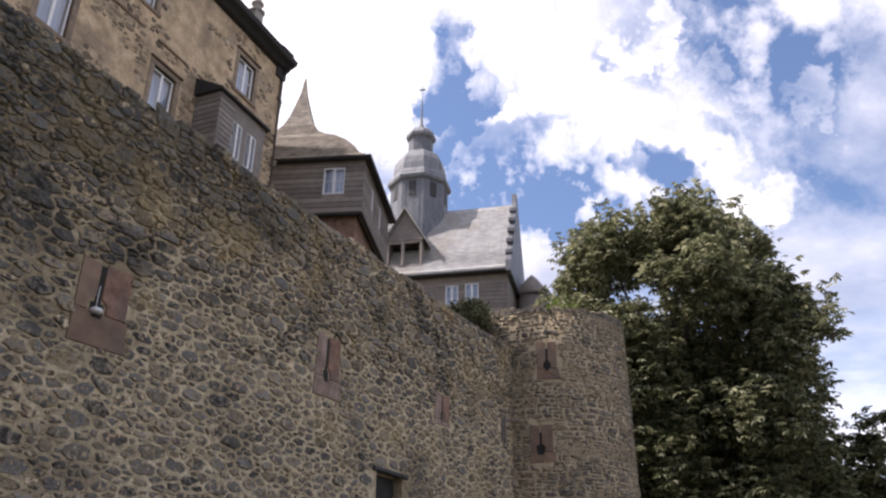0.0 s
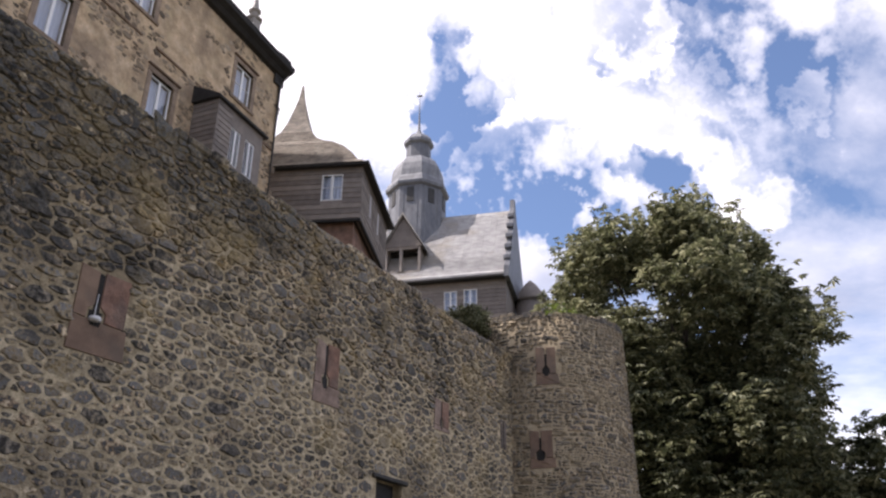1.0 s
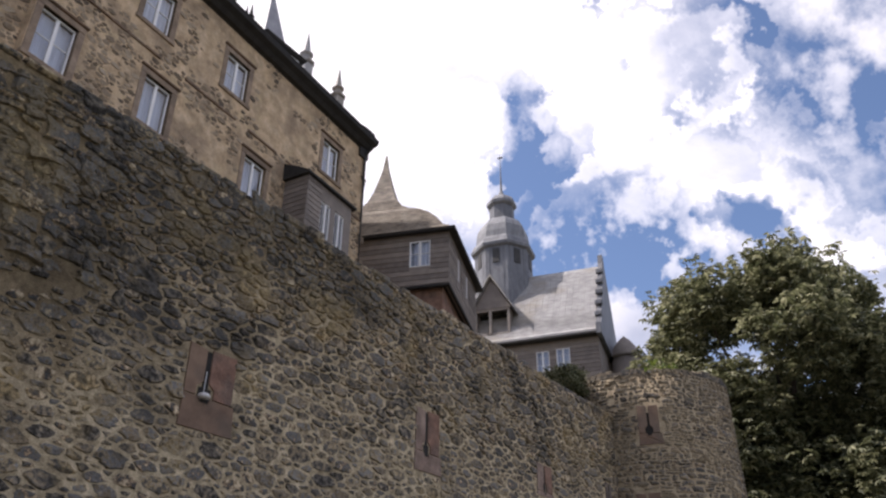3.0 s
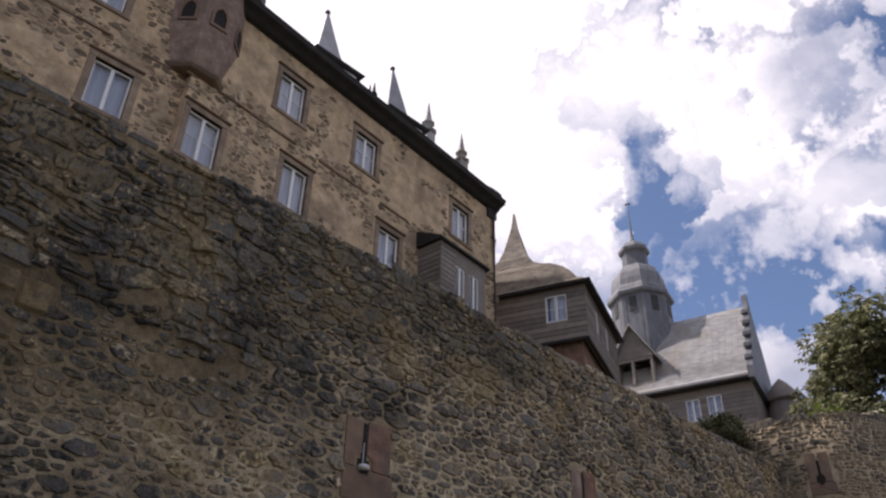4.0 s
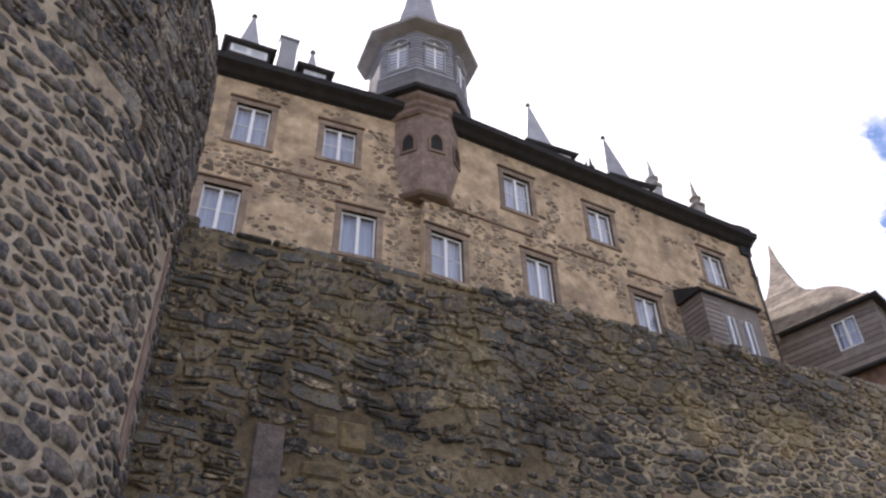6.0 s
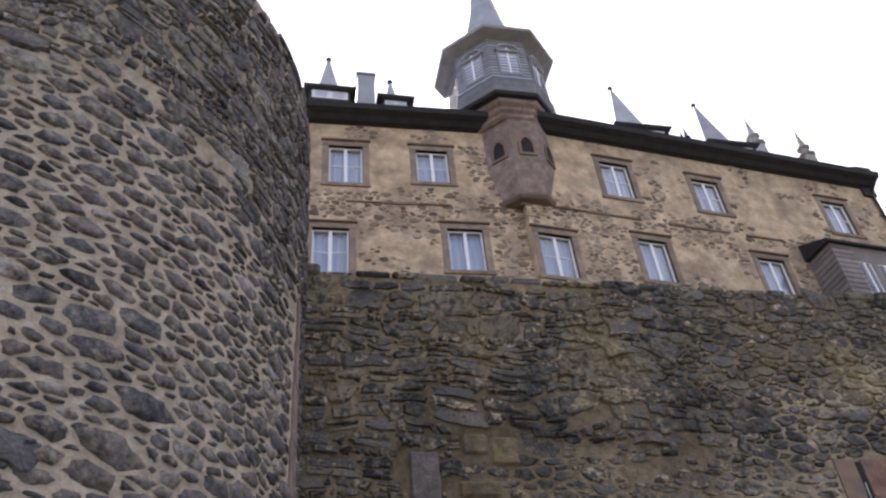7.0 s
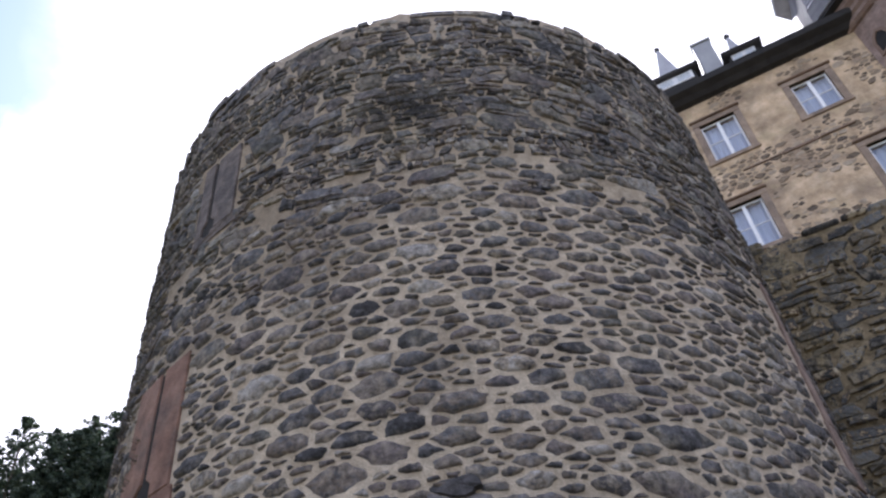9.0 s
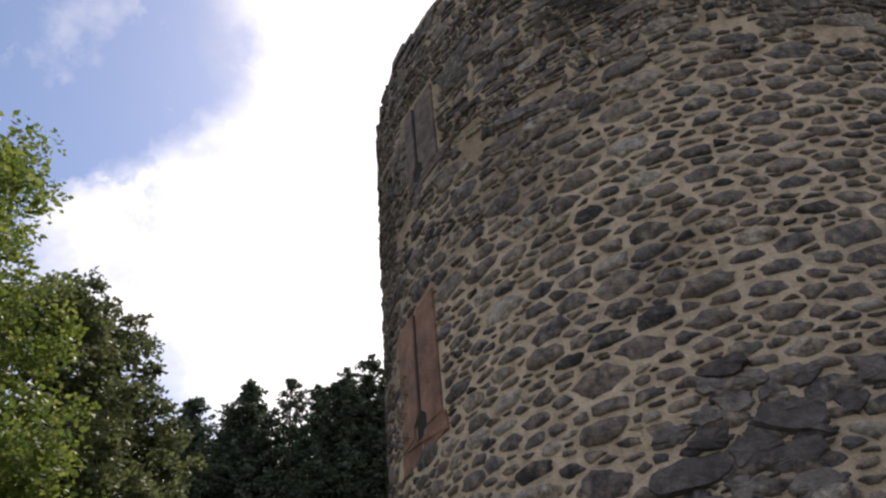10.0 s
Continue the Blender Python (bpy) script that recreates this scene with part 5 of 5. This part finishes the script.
# ---- capping stones, then the stones of the walls ----
rng = random.Random(21)
x = 3.6
while x < 30.6:
    w = rng.uniform(0.3, 0.85)
    h = rng.uniform(0.08, 0.24)
    o = rng.uniform(-0.05, 0.07)
    part("coping_stone", Shape().box(x, -o - 0.02, TOP - 0.02, x + w - 0.03, rng.uniform(0.5, 0.8), TOP + h, min(0.05, h * 0.4)), M_OLD, curtain)
    x += w
a = 0.0
while a < 360:
    w = rng.choice((2.4, 3.4, 4.6, 6.5)) * rng.uniform(0.8, 1.3)
    h = rng.uniform(0.02, 0.14) + 0.12 * (noise.noise(Vector((a * 0.08, 0, 0))) > 0.1)
    u0, u1 = TR * radians(a), TR * radians(a + w) - 0.03
    d = rng.uniform(-0.03, 0.06)
    part("coping_stone", Shape().rings([[on_tower(u0 + e, z, d - e), on_tower((u0 + u1) / 2, z, d - e), on_tower(u1 - e, z, d - e), on_tower(u1 - e, z, -0.7), on_tower(u0 + e, z, -0.7)] for e, z in ((0.0, TTOP - 0.12), (0.02, TTOP + h * 0.5), (min(0.12, (u1 - u0) * 0.3), TTOP + h))]), M_STONE, near_tower)
    a += w
a = 0.0
while a < 360:
    w = rng.uniform(5.0, 12.0)
    h = rng.uniform(0.02, 0.16)
    u0, u1 = FR * radians(a), FR * radians(a + w) - 0.03
    part("coping_stone", Shape().rings([[on_far(u0, z, 0.02), on_far((u0 + u1) / 2, z, 0.02), on_far(u1, z, 0.02), on_far(u1, z, -0.6), on_far(u0, z, -0.6)] for z in (FTOP - 0.1, FTOP + h)]), M_OLD, far_tower)
    a += w

# a repaired patch of larger dark stones low on the near tower
rng = random.Random(77)
for poly, r in cells(2.0, 1.5, (0.22, 0.15, 0.1, 0.07), 1.7, rng, []):
    u, v = girth(-76.5) + poly[0][0], 3.85 + poly[0][1]
    if ((u - girth(-67)) / 1.0) ** 2 + ((v - 4.6) / 0.72) ** 2 < 1:
        part("patch_stone", Shape().add(*stone(poly, r, 0.006, 0.05 * rng.uniform(0.7, 1.3), rng, lambda p, q, d: on_tower(girth(-76.5) + p, 3.85 + q, d))), M_PATCH, near_tower)

pad = lambda s, o: (s[0] - 0.03 - o, s[2] - 0.02, s[1] + 0.05 - o, s[3] + 0.02)
wall_avoid = [pad(s, 2.0) for s in SLABS] + [(27.0, 7.3, 27.5, 8.35), (3.7, 6.1, 4.2, 7.35), (4.5, 7.1, 5.45, 7.63), (4.4, 6.6, 5.12, 6.87), (19.55, 3.6, 21.25, 5.4)]
# the curtain's lower courses show round stones in wide pale joints; those above are flat, closely laid and older
wall_place = lambda u, v, d: (2.0 + u, -d, v)
newer = lambda u, v, e=0.0: v - e + 1.5 * noise.noise(Vector((u * 0.3, v * 0.45, 0))) + 0.9 * noise.noise(Vector((u * 1.9, v * 2.3, 2))) < 7.2 + 0.05 * (u - 10) and u + e > 5.5 + 1.5 * noise.noise(Vector((u * 0.5, v * 0.6, 7)))
layered = lambda u, v, e=0.0: u - e + 2.2 * noise.noise(Vector((u * 0.4, v * 0.5, 21))) + 1.2 * noise.noise(Vector((u * 1.6, v * 1.9, 23))) < 7.5
wall_rng = random.Random(2)
wall_cells = list(cells(29.3, TOP - 0.03, (0.155, 0.112, 0.082, 0.058, 0.042), 2.0, wall_rng, wall_avoid))
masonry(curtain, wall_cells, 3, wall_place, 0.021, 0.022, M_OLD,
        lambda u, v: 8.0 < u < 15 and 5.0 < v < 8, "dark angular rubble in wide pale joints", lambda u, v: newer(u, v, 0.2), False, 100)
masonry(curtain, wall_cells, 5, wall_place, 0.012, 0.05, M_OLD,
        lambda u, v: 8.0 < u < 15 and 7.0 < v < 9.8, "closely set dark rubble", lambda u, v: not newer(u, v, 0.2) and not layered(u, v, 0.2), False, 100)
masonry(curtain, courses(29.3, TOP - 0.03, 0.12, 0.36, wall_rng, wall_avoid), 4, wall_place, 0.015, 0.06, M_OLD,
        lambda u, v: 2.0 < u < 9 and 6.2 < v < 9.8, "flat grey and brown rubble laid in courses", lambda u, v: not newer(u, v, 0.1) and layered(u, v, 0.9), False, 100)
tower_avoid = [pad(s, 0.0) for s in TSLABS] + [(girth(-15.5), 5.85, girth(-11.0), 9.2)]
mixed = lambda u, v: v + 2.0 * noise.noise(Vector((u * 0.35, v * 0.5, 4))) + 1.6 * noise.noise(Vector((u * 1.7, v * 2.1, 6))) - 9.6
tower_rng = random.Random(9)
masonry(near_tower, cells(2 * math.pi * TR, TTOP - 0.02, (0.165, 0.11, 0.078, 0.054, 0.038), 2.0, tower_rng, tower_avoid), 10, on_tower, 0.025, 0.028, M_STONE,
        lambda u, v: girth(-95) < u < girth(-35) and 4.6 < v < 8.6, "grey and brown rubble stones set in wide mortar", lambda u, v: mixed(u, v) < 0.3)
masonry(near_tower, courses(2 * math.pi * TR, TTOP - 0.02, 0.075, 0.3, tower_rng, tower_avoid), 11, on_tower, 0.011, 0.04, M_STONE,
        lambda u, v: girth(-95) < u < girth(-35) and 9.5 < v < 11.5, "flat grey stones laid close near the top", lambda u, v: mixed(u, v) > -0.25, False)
masonry(far_tower, courses(2 * math.pi * FR, FTOP - 0.02, 0.07, 0.22, random.Random(14), [pad(s, 0.0) for s in FSLABS]), 15, on_far, 0.018, 0.024, M_TAN,
        lambda u, v: fgirth(-175) < u < fgirth(-100) and v > 8.5, "tan and grey rubble stones laid in courses", lambda u, v: True)
